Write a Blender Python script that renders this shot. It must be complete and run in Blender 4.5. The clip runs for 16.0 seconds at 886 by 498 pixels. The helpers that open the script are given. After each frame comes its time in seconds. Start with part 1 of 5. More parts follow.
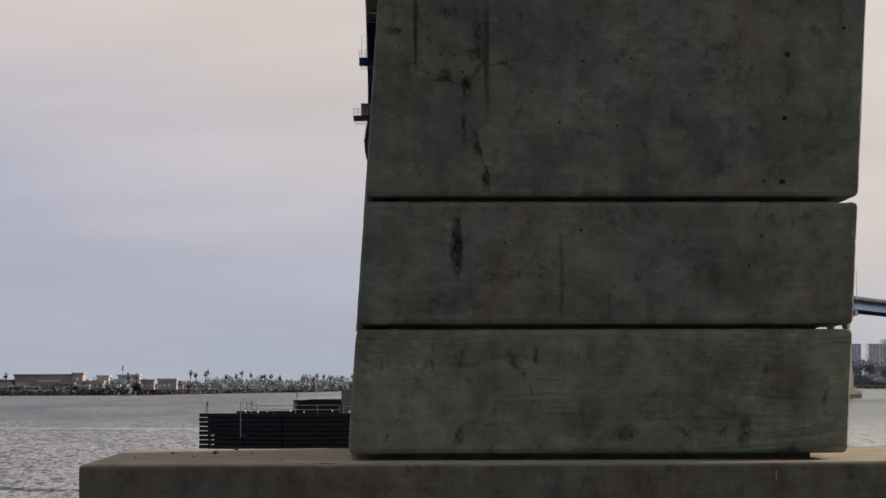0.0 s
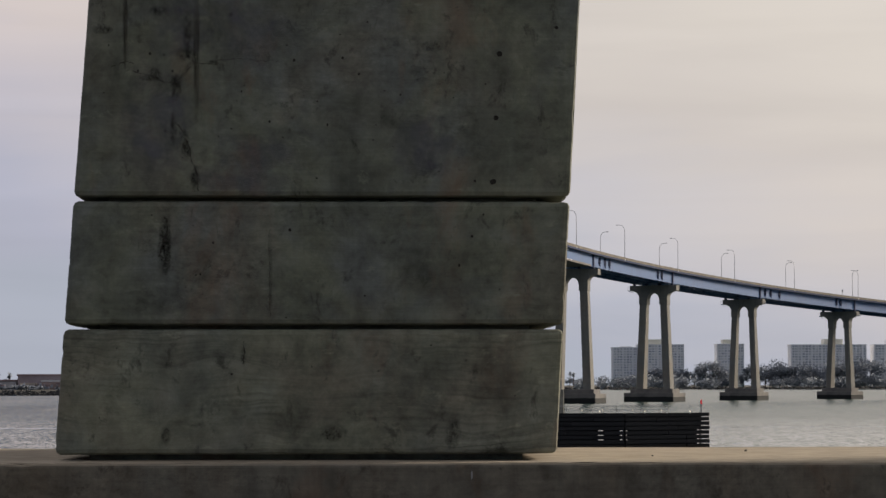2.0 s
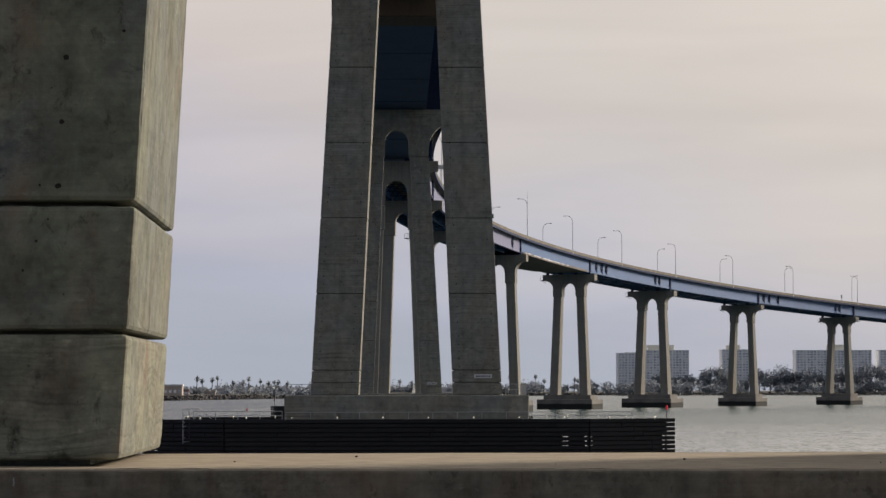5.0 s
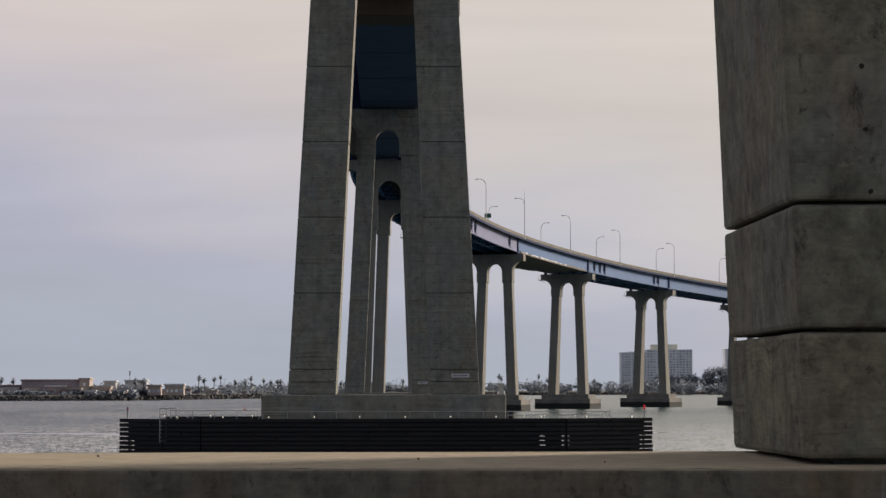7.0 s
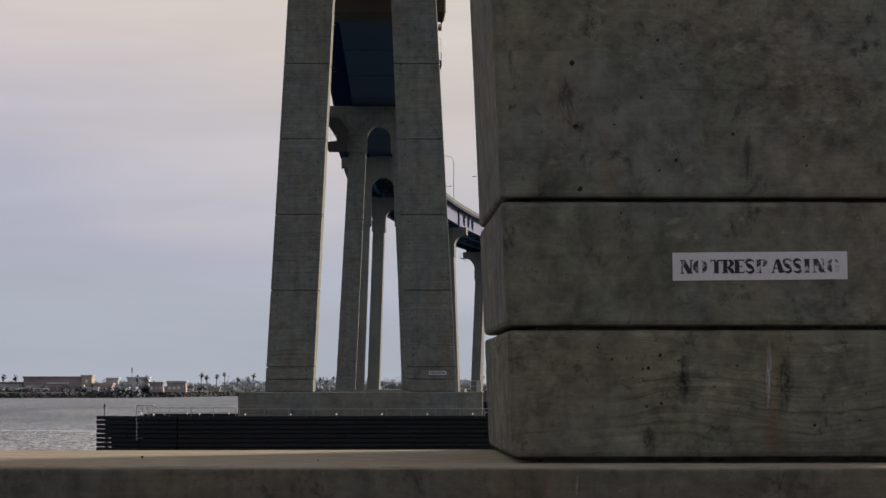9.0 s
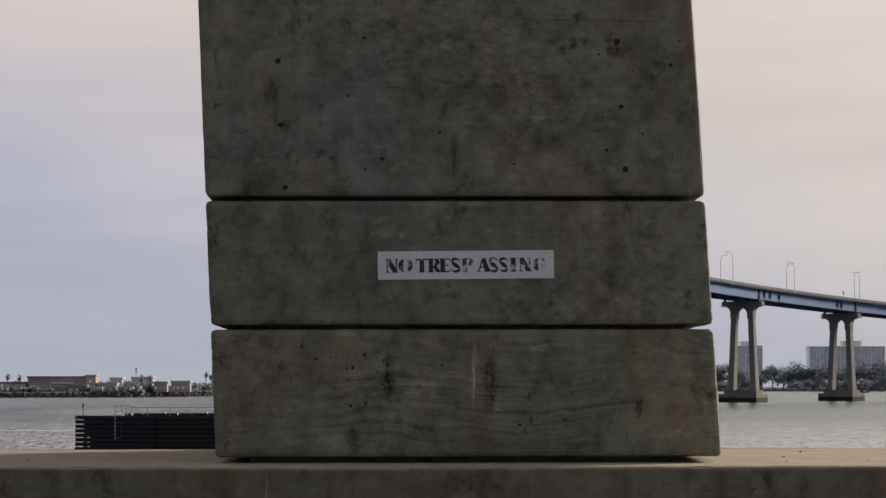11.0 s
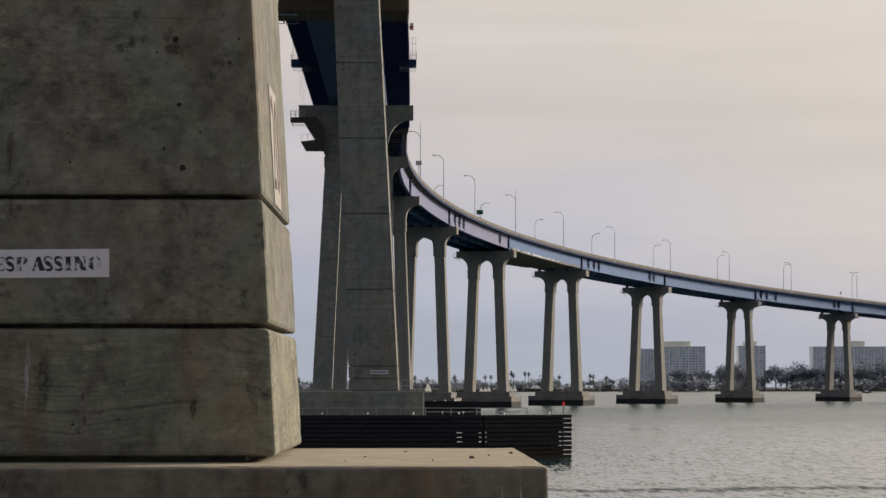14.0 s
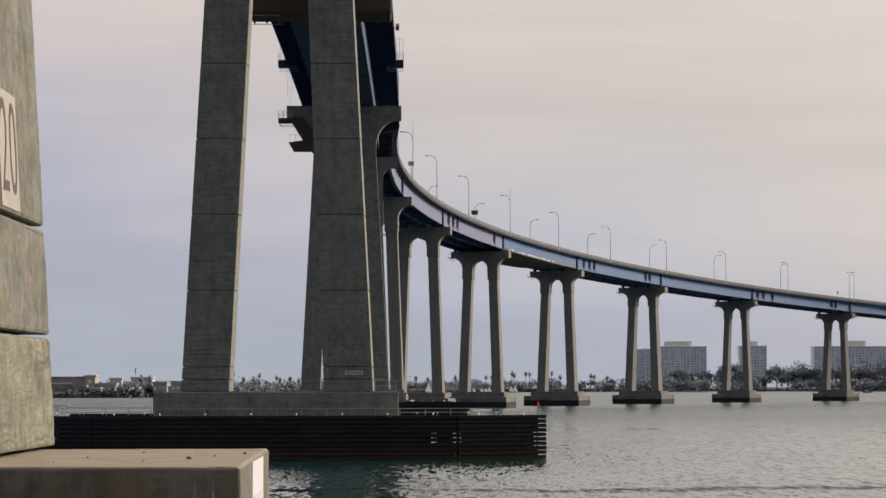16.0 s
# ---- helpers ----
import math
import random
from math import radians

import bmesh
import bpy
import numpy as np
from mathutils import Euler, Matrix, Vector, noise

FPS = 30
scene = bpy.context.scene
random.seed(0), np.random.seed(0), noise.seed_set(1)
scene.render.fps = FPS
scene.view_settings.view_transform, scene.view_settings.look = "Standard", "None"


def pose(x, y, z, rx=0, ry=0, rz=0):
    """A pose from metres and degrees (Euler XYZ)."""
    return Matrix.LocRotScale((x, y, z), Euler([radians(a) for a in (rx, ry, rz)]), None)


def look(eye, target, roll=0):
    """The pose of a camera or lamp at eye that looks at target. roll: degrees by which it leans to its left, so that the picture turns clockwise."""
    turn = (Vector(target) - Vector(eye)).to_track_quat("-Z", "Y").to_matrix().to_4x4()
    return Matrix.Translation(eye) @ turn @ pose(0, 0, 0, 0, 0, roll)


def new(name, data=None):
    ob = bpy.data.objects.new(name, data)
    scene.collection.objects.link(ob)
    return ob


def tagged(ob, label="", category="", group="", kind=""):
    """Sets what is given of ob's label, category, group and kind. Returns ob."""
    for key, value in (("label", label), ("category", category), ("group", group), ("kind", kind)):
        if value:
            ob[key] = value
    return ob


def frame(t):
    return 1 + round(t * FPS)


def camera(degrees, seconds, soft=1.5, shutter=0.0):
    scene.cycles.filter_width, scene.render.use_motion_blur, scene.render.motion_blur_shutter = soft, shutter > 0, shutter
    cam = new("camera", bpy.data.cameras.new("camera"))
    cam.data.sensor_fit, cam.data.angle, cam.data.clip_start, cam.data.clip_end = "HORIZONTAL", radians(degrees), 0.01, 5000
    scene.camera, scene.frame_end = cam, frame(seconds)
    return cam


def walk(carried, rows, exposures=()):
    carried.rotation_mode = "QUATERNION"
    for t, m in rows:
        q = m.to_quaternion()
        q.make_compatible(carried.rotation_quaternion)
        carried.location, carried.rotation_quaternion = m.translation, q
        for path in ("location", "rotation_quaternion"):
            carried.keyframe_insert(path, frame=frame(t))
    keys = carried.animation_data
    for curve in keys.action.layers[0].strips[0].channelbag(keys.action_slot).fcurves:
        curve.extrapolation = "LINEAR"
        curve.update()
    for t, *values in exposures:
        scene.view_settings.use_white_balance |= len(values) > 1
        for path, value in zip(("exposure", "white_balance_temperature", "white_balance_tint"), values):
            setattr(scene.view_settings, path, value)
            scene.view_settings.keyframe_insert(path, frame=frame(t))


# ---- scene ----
cam = camera(19.0, 16.0)
# seconds, place, pitch, roll, yaw
PATH = [
    (0, -7.1066, -21.0678, 5.5843, 2.9288, -0.147, -2.1896),
    (0.5, -6.5124, -21.0682, 5.5817, 2.9256, -0.142, -2.1502),
    (1, -5.9162, -21.0731, 5.5791, 2.9271, -0.144, -2.1094),
    (1.5, -5.3203, -21.0833, 5.5773, 2.9286, -0.105, -2.0704),
    (2, -4.7210, -21.0933, 5.5783, 2.9374, -0.094, -2.0296),
    (2.5, -4.1198, -21.0972, 5.5794, 2.9578, -0.102, -1.9990),
    (3, -3.5235, -21.0948, 5.5802, 2.9789, -0.122, -1.9742),
    (3.5, -2.9333, -21.0874, 5.5795, 3.0061, -0.125, -1.9418),
    (4, -2.3493, -21.0782, 5.5778, 3.0359, -0.120, -1.9147),
    (6.5, 0.5427, -21.0319, 5.5636, 3.0691, -0.105, -1.7726),
    (7, 1.1247, -21.0235, 5.5653, 3.0495, -0.100, -1.7445),
    (7.5, 1.7124, -21.0162, 5.5678, 3.0311, -0.097, -1.7190),
    (8, 2.3076, -21.0101, 5.5699, 3.0132, -0.094, -1.6835),
    (10.5, 5.3261, -20.9802, 5.5671, 2.9807, -0.076, -1.4870),
    (11, 5.9252, -20.9682, 5.5659, 2.9806, -0.099, -1.4399),
    (11.5, 6.5191, -20.9552, 5.5651, 2.9795, -0.105, -1.4185),
    (12, 7.1160, -20.9451, 5.5658, 2.9795, -0.058, -1.3940),
    (12.5, 7.7116, -20.9369, 5.5647, 2.9767, -0.032, -1.3658),
    (13, 8.3056, -20.9349, 5.5630, 2.9785, -0.059, -1.3461),
    (13.5, 8.9019, -20.9383, 5.5619, 2.9752, 0.000, -1.3253),
    (14, 9.4976, -20.9452, 5.5603, 2.9766, -0.035, -1.3049),
    (14.5, 10.0884, -20.9569, 5.5588, 2.9795, -0.067, -1.2836),
    (15, 10.6762, -20.9726, 5.5579, 2.9814, -0.097, -1.2705),
    (15.5, 11.2625, -20.9914, 5.5582, 2.9831, -0.094, -1.2565),
    (16, 11.8502, -21.0121, 5.5584, 2.9852, -0.129, -1.2422),
]
walk(cam, [(t, pose(x, y, z, 90 + p, 0, w) @ pose(0, 0, 0, 0, 0, r)) for t, x, y, z, p, r, w in PATH])

# ---- world and light ----
SUN_AZ, SUN_EL = radians(56), radians(19)      # azimuth clockwise from +y
scene.view_settings.exposure = 0.0
world = bpy.data.worlds.new("world")
scene.world = world
world.use_nodes = True
wn, wl = world.node_tree.nodes, world.node_tree.links
wn.clear()
w_out = wn.new("ShaderNodeOutputWorld")
w_bg = wn.new("ShaderNodeBackground")
w_sky = wn.new("ShaderNodeTexSky")
w_sky.sky_type, w_sky.sun_disc = "NISHITA", False
w_sky.sun_elevation, w_sky.sun_rotation = SUN_EL, SUN_AZ
w_sky.air_density, w_sky.dust_density = 1.0, 4.0
w_co = wn.new("ShaderNodeTexCoord")
w_sep = wn.new("ShaderNodeSeparateXYZ")
wl.new(w_co.outputs["Generated"], w_sep.inputs[0])
# cloud veil: bluish grey low down, warmer and brighter higher up
w_up = wn.new("ShaderNodeValToRGB")
els = w_up.color_ramp.elements
VEIL = ((0.0, (0.430, 0.474, 0.545)), (0.04, (0.468, 0.492, 0.584)), (0.08, (0.590, 0.567, 0.598)), (0.12, (0.664, 0.608, 0.578)), (0.17, (0.718, 0.657, 0.600)), (0.6, (0.70, 0.66, 0.62)))
while len(els) < len(VEIL):
    els.new(0.5)
for el, (p, c) in zip(els, VEIL):
    el.position, el.color = p, (*c, 1)
w_low = wn.new("ShaderNodeMapping")
w_low.inputs["Scale"].default_value = (5.0, 5.0, 22.0)
wl.new(w_co.outputs["Generated"], w_low.inputs["Vector"])
w_noise = wn.new("ShaderNodeTexNoise")
w_noise.inputs["Scale"].default_value = 1.4
w_noise.inputs["Detail"].default_value = 4.0
wl.new(w_low.outputs[0], w_noise.inputs["Vector"])
w_shift = wn.new("ShaderNodeMath")
w_shift.operation = "MULTIPLY_ADD"
w_shift.inputs[1].default_value, w_shift.inputs[2].default_value = 0.085, -0.0425
wl.new(w_noise.outputs["Fac"], w_shift.inputs[0])
w_tilt = wn.new("ShaderNodeMath")
w_tilt.operation = "MULTIPLY_ADD"
w_tilt.inputs[1].default_value = 0.23
wl.new(w_sep.outputs["X"], w_tilt.inputs[0])
wl.new(w_shift.outputs[0], w_tilt.inputs[2])
w_sum = wn.new("ShaderNodeMath")
wl.new(w_sep.outputs["Z"], w_sum.inputs[0])
wl.new(w_tilt.outputs[0], w_sum.inputs[1])
wl.new(w_sum.outputs[0], w_up.inputs[0])
# the veil is bright round the hidden sun and dull on the far side of the sky
w_dot = wn.new("ShaderNodeVectorMath")
w_dot.operation = "DOT_PRODUCT"
w_dot.inputs[1].default_value = (0.45, 0.89, 0.10)
wl.new(w_co.outputs["Generated"], w_dot.inputs[0])
w_side = wn.new("ShaderNodeMapRange")
w_side.inputs[1].default_value, w_side.inputs[2].default_value = -0.55, 0.80
w_side.inputs[3].default_value, w_side.inputs[4].default_value = 0.0, 1.0
wl.new(w_dot.outputs["Value"], w_side.inputs[0])
w_mul = wn.new("ShaderNodeMix")
w_mul.data_type, w_mul.blend_type = "RGBA", "MULTIPLY"
w_mul.inputs[0].default_value = 1.0

w_rose = wn.new("ShaderNodeMapRange")
w_rose.inputs[1].default_value, w_rose.inputs[2].default_value = -0.16, 0.06
wl.new(w_sep.outputs["X"], w_rose.inputs[0])
w_pink = wn.new("ShaderNodeMix")
w_pink.data_type = "RGBA"
w_pink.inputs[6].default_value, w_pink.inputs[7].default_value = (1.0, 0.958, 0.985, 1), (1, 1, 1, 1)
wl.new(w_rose.outputs[0], w_pink.inputs[0])
w_veil = wn.new("ShaderNodeMix")
w_veil.data_type, w_veil.blend_type = "RGBA", "MULTIPLY"
w_veil.inputs[0].default_value = 1.0
wl.new(w_up.outputs[0], w_veil.inputs[6])
# faint long bands of thinner and thicker cloud
w_long = wn.new("ShaderNodeMapping")
w_long.inputs["Scale"].default_value, w_long.inputs["Rotation"].default_value = (4.0, 4.0, 34.0), (0.0, 0.02, 0.0)
wl.new(w_co.outputs["Generated"], w_long.inputs["Vector"])
w_fib = wn.new("ShaderNodeTexNoise")
w_fib.inputs["Scale"].default_value, w_fib.inputs["Detail"].default_value, w_fib.inputs["Distortion"].default_value = 1.0, 4.0, 0.5
wl.new(w_long.outputs[0], w_fib.inputs["Vector"])
w_thin = wn.new("ShaderNodeMapRange")
for w_i, w_v in enumerate((0.32, 0.62, 0.93, 1.02)):
    w_thin.inputs[w_i + 1].default_value = w_v
wl.new(w_fib.outputs["Fac"], w_thin.inputs[0])
w_band = wn.new("ShaderNodeVectorMath")
w_band.operation = "SCALE"
wl.new(w_pink.outputs[2], w_band.inputs[0])
wl.new(w_thin.outputs[0], w_band.inputs["Scale"])
wl.new(w_band.outputs[0], w_veil.inputs[7])
w_cool = wn.new("ShaderNodeMix")
w_cool.data_type = "RGBA"
w_cool.inputs[6].default_value, w_cool.inputs[7].default_value = (0.45, 0.51, 0.61, 1), (1, 1, 1, 1)
wl.new(w_side.outputs[0], w_cool.inputs[0])
wl.new(w_veil.outputs[2], w_mul.inputs[6])
wl.new(w_cool.outputs[2], w_mul.inputs[7])
w_nis = wn.new("ShaderNodeMix")
w_nis.data_type, w_nis.blend_type = "RGBA", "MULTIPLY"
w_nis.inputs[0].default_value = 1.0
w_nis.inputs[7].default_value = (0.06, 0.06, 0.06, 1)
wl.new(w_sky.outputs[0], w_nis.inputs[6])
w_mix = wn.new("ShaderNodeMix")
w_mix.data_type = "RGBA"
w_mix.inputs[0].default_value = 0.93
wl.new(w_nis.outputs[2], w_mix.inputs[6])
wl.new(w_mul.outputs[2], w_mix.inputs[7])
wl.new(w_mix.outputs[2], w_bg.inputs["Color"])
w_bg.inputs["Strength"].default_value = 1.02
wl.new(w_bg.outputs[0], w_out.inputs["Surface"])

sun = new("sun", bpy.data.lights.new("sun", "SUN"))
sun.data.energy, sun.data.angle, sun.data.color = 4.8, radians(12), (1.0, 0.86, 0.71)
sun_dir = Vector((math.sin(SUN_AZ) * math.cos(SUN_EL), math.cos(SUN_AZ) * math.cos(SUN_EL), math.sin(SUN_EL)))
sun.matrix_world = look(sun_dir * 400, (0, 0, 0))


# ---- materials ----
def material(name, rough=0.7, metal=0.0, spec=0.5):
    m = bpy.data.materials.new(name)
    m.use_nodes = True
    b = m.node_tree.nodes["Principled BSDF"]
    b.inputs["Roughness"].default_value, b.inputs["Metallic"].default_value = rough, metal
    b.inputs["Specular IOR Level"].default_value = spec
    return m, m.node_tree.nodes, m.node_tree.links, b


def coords(n, l, scale=(1, 1, 1), rot=(0, 0, 0), kind="Object"):
    c, mp = n.new("ShaderNodeTexCoord"), n.new("ShaderNodeMapping")
    mp.inputs["Scale"].default_value, mp.inputs["Rotation"].default_value = scale, rot
    l.new(c.outputs[kind], mp.inputs["Vector"])
    return mp.outputs[0]


def noise_tex(n, l, vec, scale, detail=5.0, rough=0.55, warp=0.0):
    t = n.new("ShaderNodeTexNoise")
    t.inputs["Scale"].default_value, t.inputs["Detail"].default_value = scale, detail
    t.inputs["Roughness"].default_value, t.inputs["Distortion"].default_value = rough, warp
    l.new(vec, t.inputs["Vector"])
    return t.outputs["Fac"]


def ramp(n, l, fac, stops):
    r = n.new("ShaderNodeValToRGB")
    el = r.color_ramp.elements
    while len(el) < len(stops):
        el.new(0.5)
    for q, (p, c) in zip(el, stops):
        q.position = p
        q.color = (*c, 1) if len(c) == 3 else c
    l.new(fac, r.inputs[0])
    return r.outputs[0]


def grey(v):
    return (v, v, v)


def mix(n, l, fac, a, b, mode="MIX"):
    m = n.new("ShaderNodeMix")
    m.data_type, m.blend_type = "RGBA", mode
    for i, v in ((0, fac), (6, a), (7, b)):
        if isinstance(v, (int, float)):
            m.inputs[i].default_value = v
        elif isinstance(v, tuple):
            m.inputs[i].default_value = (*v, 1)
        else:
            l.new(v, m.inputs[i])
    return m.outputs[2]


def bump(n, l, b, height, strength, dist, before=None):
    k = n.new("ShaderNodeBump")
    k.inputs["Strength"].default_value, k.inputs["Distance"].default_value = strength, dist
    l.new(height, k.inputs["Height"])
    if before is not None:
        l.new(before, k.inputs["Normal"])
    l.new(k.outputs[0], b.inputs["Normal"])
    return k.outputs[0]


def concrete(name, hues, dark, size=1.0, grain=0.0, streaks=1.0, rough=0.85, seed=0.0, soil=1.0, sandy_lit_top=None):
    """Weathered cast concrete: patches of several hues, drip streaks, blotches, scratches, mildew, rust, pores and,
    where grain is set, the wavy wood grain of the form boards."""
    m, n, l, b = material(name, rough, 0.0, 0.25)

    def field(scale, rot, freq, detail=6, ro=0.6, warp=0.3):
        return noise_tex(n, l, coords(n, l, tuple(v * size for v in scale), (rot[0] + seed, rot[1], rot[2])), freq, detail, ro, warp)

    col = mix(n, l, ramp(n, l, field((1, 1, 1), (0, 0, 0), 0.75, 7, 0.62, 0.6), [(0.42, grey(0.0)), (0.58, grey(1.0))]), hues[0], hues[1])
    col = mix(n, l, ramp(n, l, field((1, 1, 0.7), (0.4, 0.1, 0.9), 1.05, 6, 0.6, 0.5), [(0.47, grey(0.0)), (0.64, grey(0.85))]), col, hues[2])
    col = mix(n, l, ramp(n, l, field((1, 1, 1), (0.9, 0.3, 0.2), 1.35, 8, 0.68, 0.5), [(0.50, grey(0.0)), (0.68, grey(0.85 * soil))]), col, dark)
    drip = field((5.5, 5.5, 0.42), (0, 0, 0.3), 1.0, 6, 0.62, 0.35)
    col = mix(n, l, 0.55 * streaks, col, ramp(n, l, drip, [(0.30, grey(0.20)), (0.50, grey(0.52)), (0.70, grey(0.72))]), "OVERLAY")
    blotch = field((1, 1, 1), (0.2, 0.8, 0.5), 4.2, 9, 0.7, 0.2)
    col = mix(n, l, 0.60 * soil, col, ramp(n, l, blotch, [(0.30, grey(0.18)), (0.50, grey(0.50)), (0.70, grey(0.80))]), "OVERLAY")
    scratch = field((1.1, 1.1, 30.0), (0, 0, 0), 1.0, 5, 0.65, 0.15)
    col = mix(n, l, 0.17, col, ramp(n, l, scratch, [(0.30, grey(0.28)), (0.70, grey(0.74))]), "OVERLAY")
    rust = field((1.0, 1.0, 0.45), (0.3, 0.2, 0.7), 1.25, 7, 0.65, 0.4)
    col = mix(n, l, ramp(n, l, rust, [(0.57, grey(0.0)), (0.73, grey(0.55 * soil))]), col, (0.19, 0.105, 0.065))
    soot = field((1.6, 1.6, 1.1), (0.7, 0.4, 0.1), 2.6, 10, 0.75, 0.4)
    col = mix(n, l, ramp(n, l, soot, [(0.570, grey(0.0)), (0.66, grey(0.70 * soil))]), col, tuple(v * 0.34 for v in dark))
    pale = field((1.5, 1.5, 2.6), (0.1, 0.5, 0.2), 2.4, 9, 0.72, 0.3)
    col = mix(n, l, ramp(n, l, pale, [(0.60, grey(0.0)), (0.70, grey(0.45 * soil))]), col, tuple(min(1, v * 1.9) for v in hues[0]))
    # smears of rough mortar: pale and dark flecks lying flat, in patches
    fleck = field((10.0, 10.0, 19.0), (0.02, 0.0, 0.6), 1.0, 8, 0.75, 0.1)
    spot = ramp(n, l, field((0.7, 0.7, 0.9), (0.6, 0.5, 0.1), 1.0, 5, 0.6, 0.6), [(0.46, grey(0.0)), (0.62, grey(0.42 * soil))])
    col = mix(n, l, spot, col, ramp(n, l, fleck, [(0.34, grey(0.06)), (0.48, grey(0.48)), (0.56, grey(0.55)), (0.68, grey(0.95))]), "OVERLAY")
    # upward faces take a sandy, paler colour that also holds light from above
    if sandy_lit_top:
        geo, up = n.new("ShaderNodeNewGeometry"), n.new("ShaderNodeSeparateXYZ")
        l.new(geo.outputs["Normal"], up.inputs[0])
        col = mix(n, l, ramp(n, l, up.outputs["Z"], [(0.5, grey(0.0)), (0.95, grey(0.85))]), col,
                  mix(n, l, ramp(n, l, field((1, 1, 1), (0.1, 0.2, 0.8), 3.4, 8, 0.7, 0.4), [(0.38, grey(0.0)), (0.62, grey(1.0))]), tuple(v * 0.80 for v in sandy_lit_top), tuple(v * 1.10 for v in sandy_lit_top)))
    height = scratch
    if grain:
        # the grain wanders: heights are shifted by a slow noise before the fine layers are laid
        wander = n.new("ShaderNodeTexNoise")
        wander.inputs["Scale"].default_value, wander.inputs["Detail"].default_value = 1.0, 3.0
        l.new(coords(n, l, (0.9 * size, 0.9 * size, 1.6 * size), (0, 0, seed)), wander.inputs["Vector"])
        push = n.new("ShaderNodeVectorMath")
        push.operation = "MULTIPLY"
        push.inputs[1].default_value = (0.0, 0.0, 0.40)
        l.new(wander.outputs["Color"], push.inputs[0])
        at = n.new("ShaderNodeVectorMath")
        l.new(push.outputs[0], at.inputs[0])
        l.new(coords(n, l), at.inputs[1])
        thin = n.new("ShaderNodeMapping")
        thin.inputs["Scale"].default_value = (0.45 * size, 0.45 * size, 34.0 * size)
        l.new(at.outputs[0], thin.inputs["Vector"])
        board = noise_tex(n, l, thin.outputs[0], 1.0, 4, 0.55)
        where = ramp(n, l, field((0.8, 0.8, 1.2), (0.5, 0.2, 0.4), 1.0, 4, 0.55, 0.3), [(0.40, grey(0.15 * grain)), (0.62, grey(grain))])
        col = mix(n, l, where, col, ramp(n, l, board, [(0.28, grey(0.06)), (0.46, grey(0.48)), (0.70, grey(0.76))]), "OVERLAY")
        height = board
    l.new(col, b.inputs["Base Color"])
    k = bump(n, l, b, height, 0.25, 0.008)
    bump(n, l, b, blotch, 0.40, 0.012, k)
    return m


def painted(name, color, rough=0.4, wear=0.2, dirt=(0.05, 0.045, 0.04), size=0.4, spec=0.5):
    m, n, l, b = material(name, rough, 0.0, spec)
    c = coords(n, l, (size, size, size * 0.4))
    f = noise_tex(n, l, c, 1.6, 6, 0.6, 0.3)
    g = noise_tex(n, l, c, 13.0, 4)
    col = mix(n, l, ramp(n, l, f, [(0.45, grey(0.0)), (0.80, grey(wear))]), color, dirt)
    col = mix(n, l, 0.15, col, ramp(n, l, g, [(0.3, grey(0.2)), (0.7, grey(0.8))]), "OVERLAY")
    l.new(col, b.inputs["Base Color"])
    bump(n, l, b, g, 0.08, 0.01)
    return m


# WEST copies: the west leg's brighter, greener look is put into the colour.
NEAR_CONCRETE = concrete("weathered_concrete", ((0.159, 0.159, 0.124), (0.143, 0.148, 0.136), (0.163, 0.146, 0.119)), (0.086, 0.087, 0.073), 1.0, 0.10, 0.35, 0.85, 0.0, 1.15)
WEST_CONCRETE = concrete("west_tinted_weathered_concrete", ((0.153, 0.164, 0.124), (0.139, 0.151, 0.141), (0.153, 0.146, 0.116)), (0.086, 0.093, 0.075), 1.0, 0.08, 0.40)
BOARD_CONCRETE = concrete("board_marked_concrete", ((0.185, 0.180, 0.132), (0.146, 0.148, 0.120), (0.163, 0.146, 0.114)), (0.084, 0.084, 0.066), 1.0, 0.70, 0.3, 0.85, 0.4, 1.15)
WEST_BOARD = concrete("west_tinted_board_concrete", ((0.190, 0.196, 0.145), (0.163, 0.174, 0.144), (0.172, 0.161, 0.125)), (0.091, 0.097, 0.077), 1.0, 0.50, 0.35, 0.85, 1.1)
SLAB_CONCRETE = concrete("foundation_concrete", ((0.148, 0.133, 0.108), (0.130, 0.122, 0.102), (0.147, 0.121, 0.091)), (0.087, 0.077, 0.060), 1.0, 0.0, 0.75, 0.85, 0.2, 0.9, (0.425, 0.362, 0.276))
FAR_CONCRETE = concrete("pier_concrete", ((0.214, 0.212, 0.180), (0.190, 0.194, 0.184), (0.208, 0.195, 0.164)), (0.138, 0.137, 0.122), 0.30, 0.45, 0.45, 0.85, 0.6, 0.7)
GIRDER_CONCRETE = concrete("girder_pier_concrete", ((0.212, 0.206, 0.184), (0.196, 0.194, 0.182), (0.210, 0.194, 0.170)), (0.155, 0.150, 0.138), 0.22, 0.0, 0.5, 0.85, 0.3, 0.25)
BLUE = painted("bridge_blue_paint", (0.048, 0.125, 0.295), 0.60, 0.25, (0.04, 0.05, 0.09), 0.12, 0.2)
BLUE_PALE = painted("bridge_pale_lilac_paint", (0.150, 0.165, 0.285), 0.62, 0.3, (0.10, 0.10, 0.16), 0.10, 0.2)
# Greyer and darker copies of the bridge blue, with shade under the deck included.
BLUE_UNDER = painted("bridge_soffit_shaded_blue", (0.078, 0.104, 0.172), 0.78, 0.3, (0.03, 0.035, 0.05), 0.12, 0.1)
BLUE_DARK = painted("bridge_navy_shaded_blue", (0.028, 0.045, 0.108), 0.72, 0.3, (0.03, 0.035, 0.05), 0.12, 0.12)
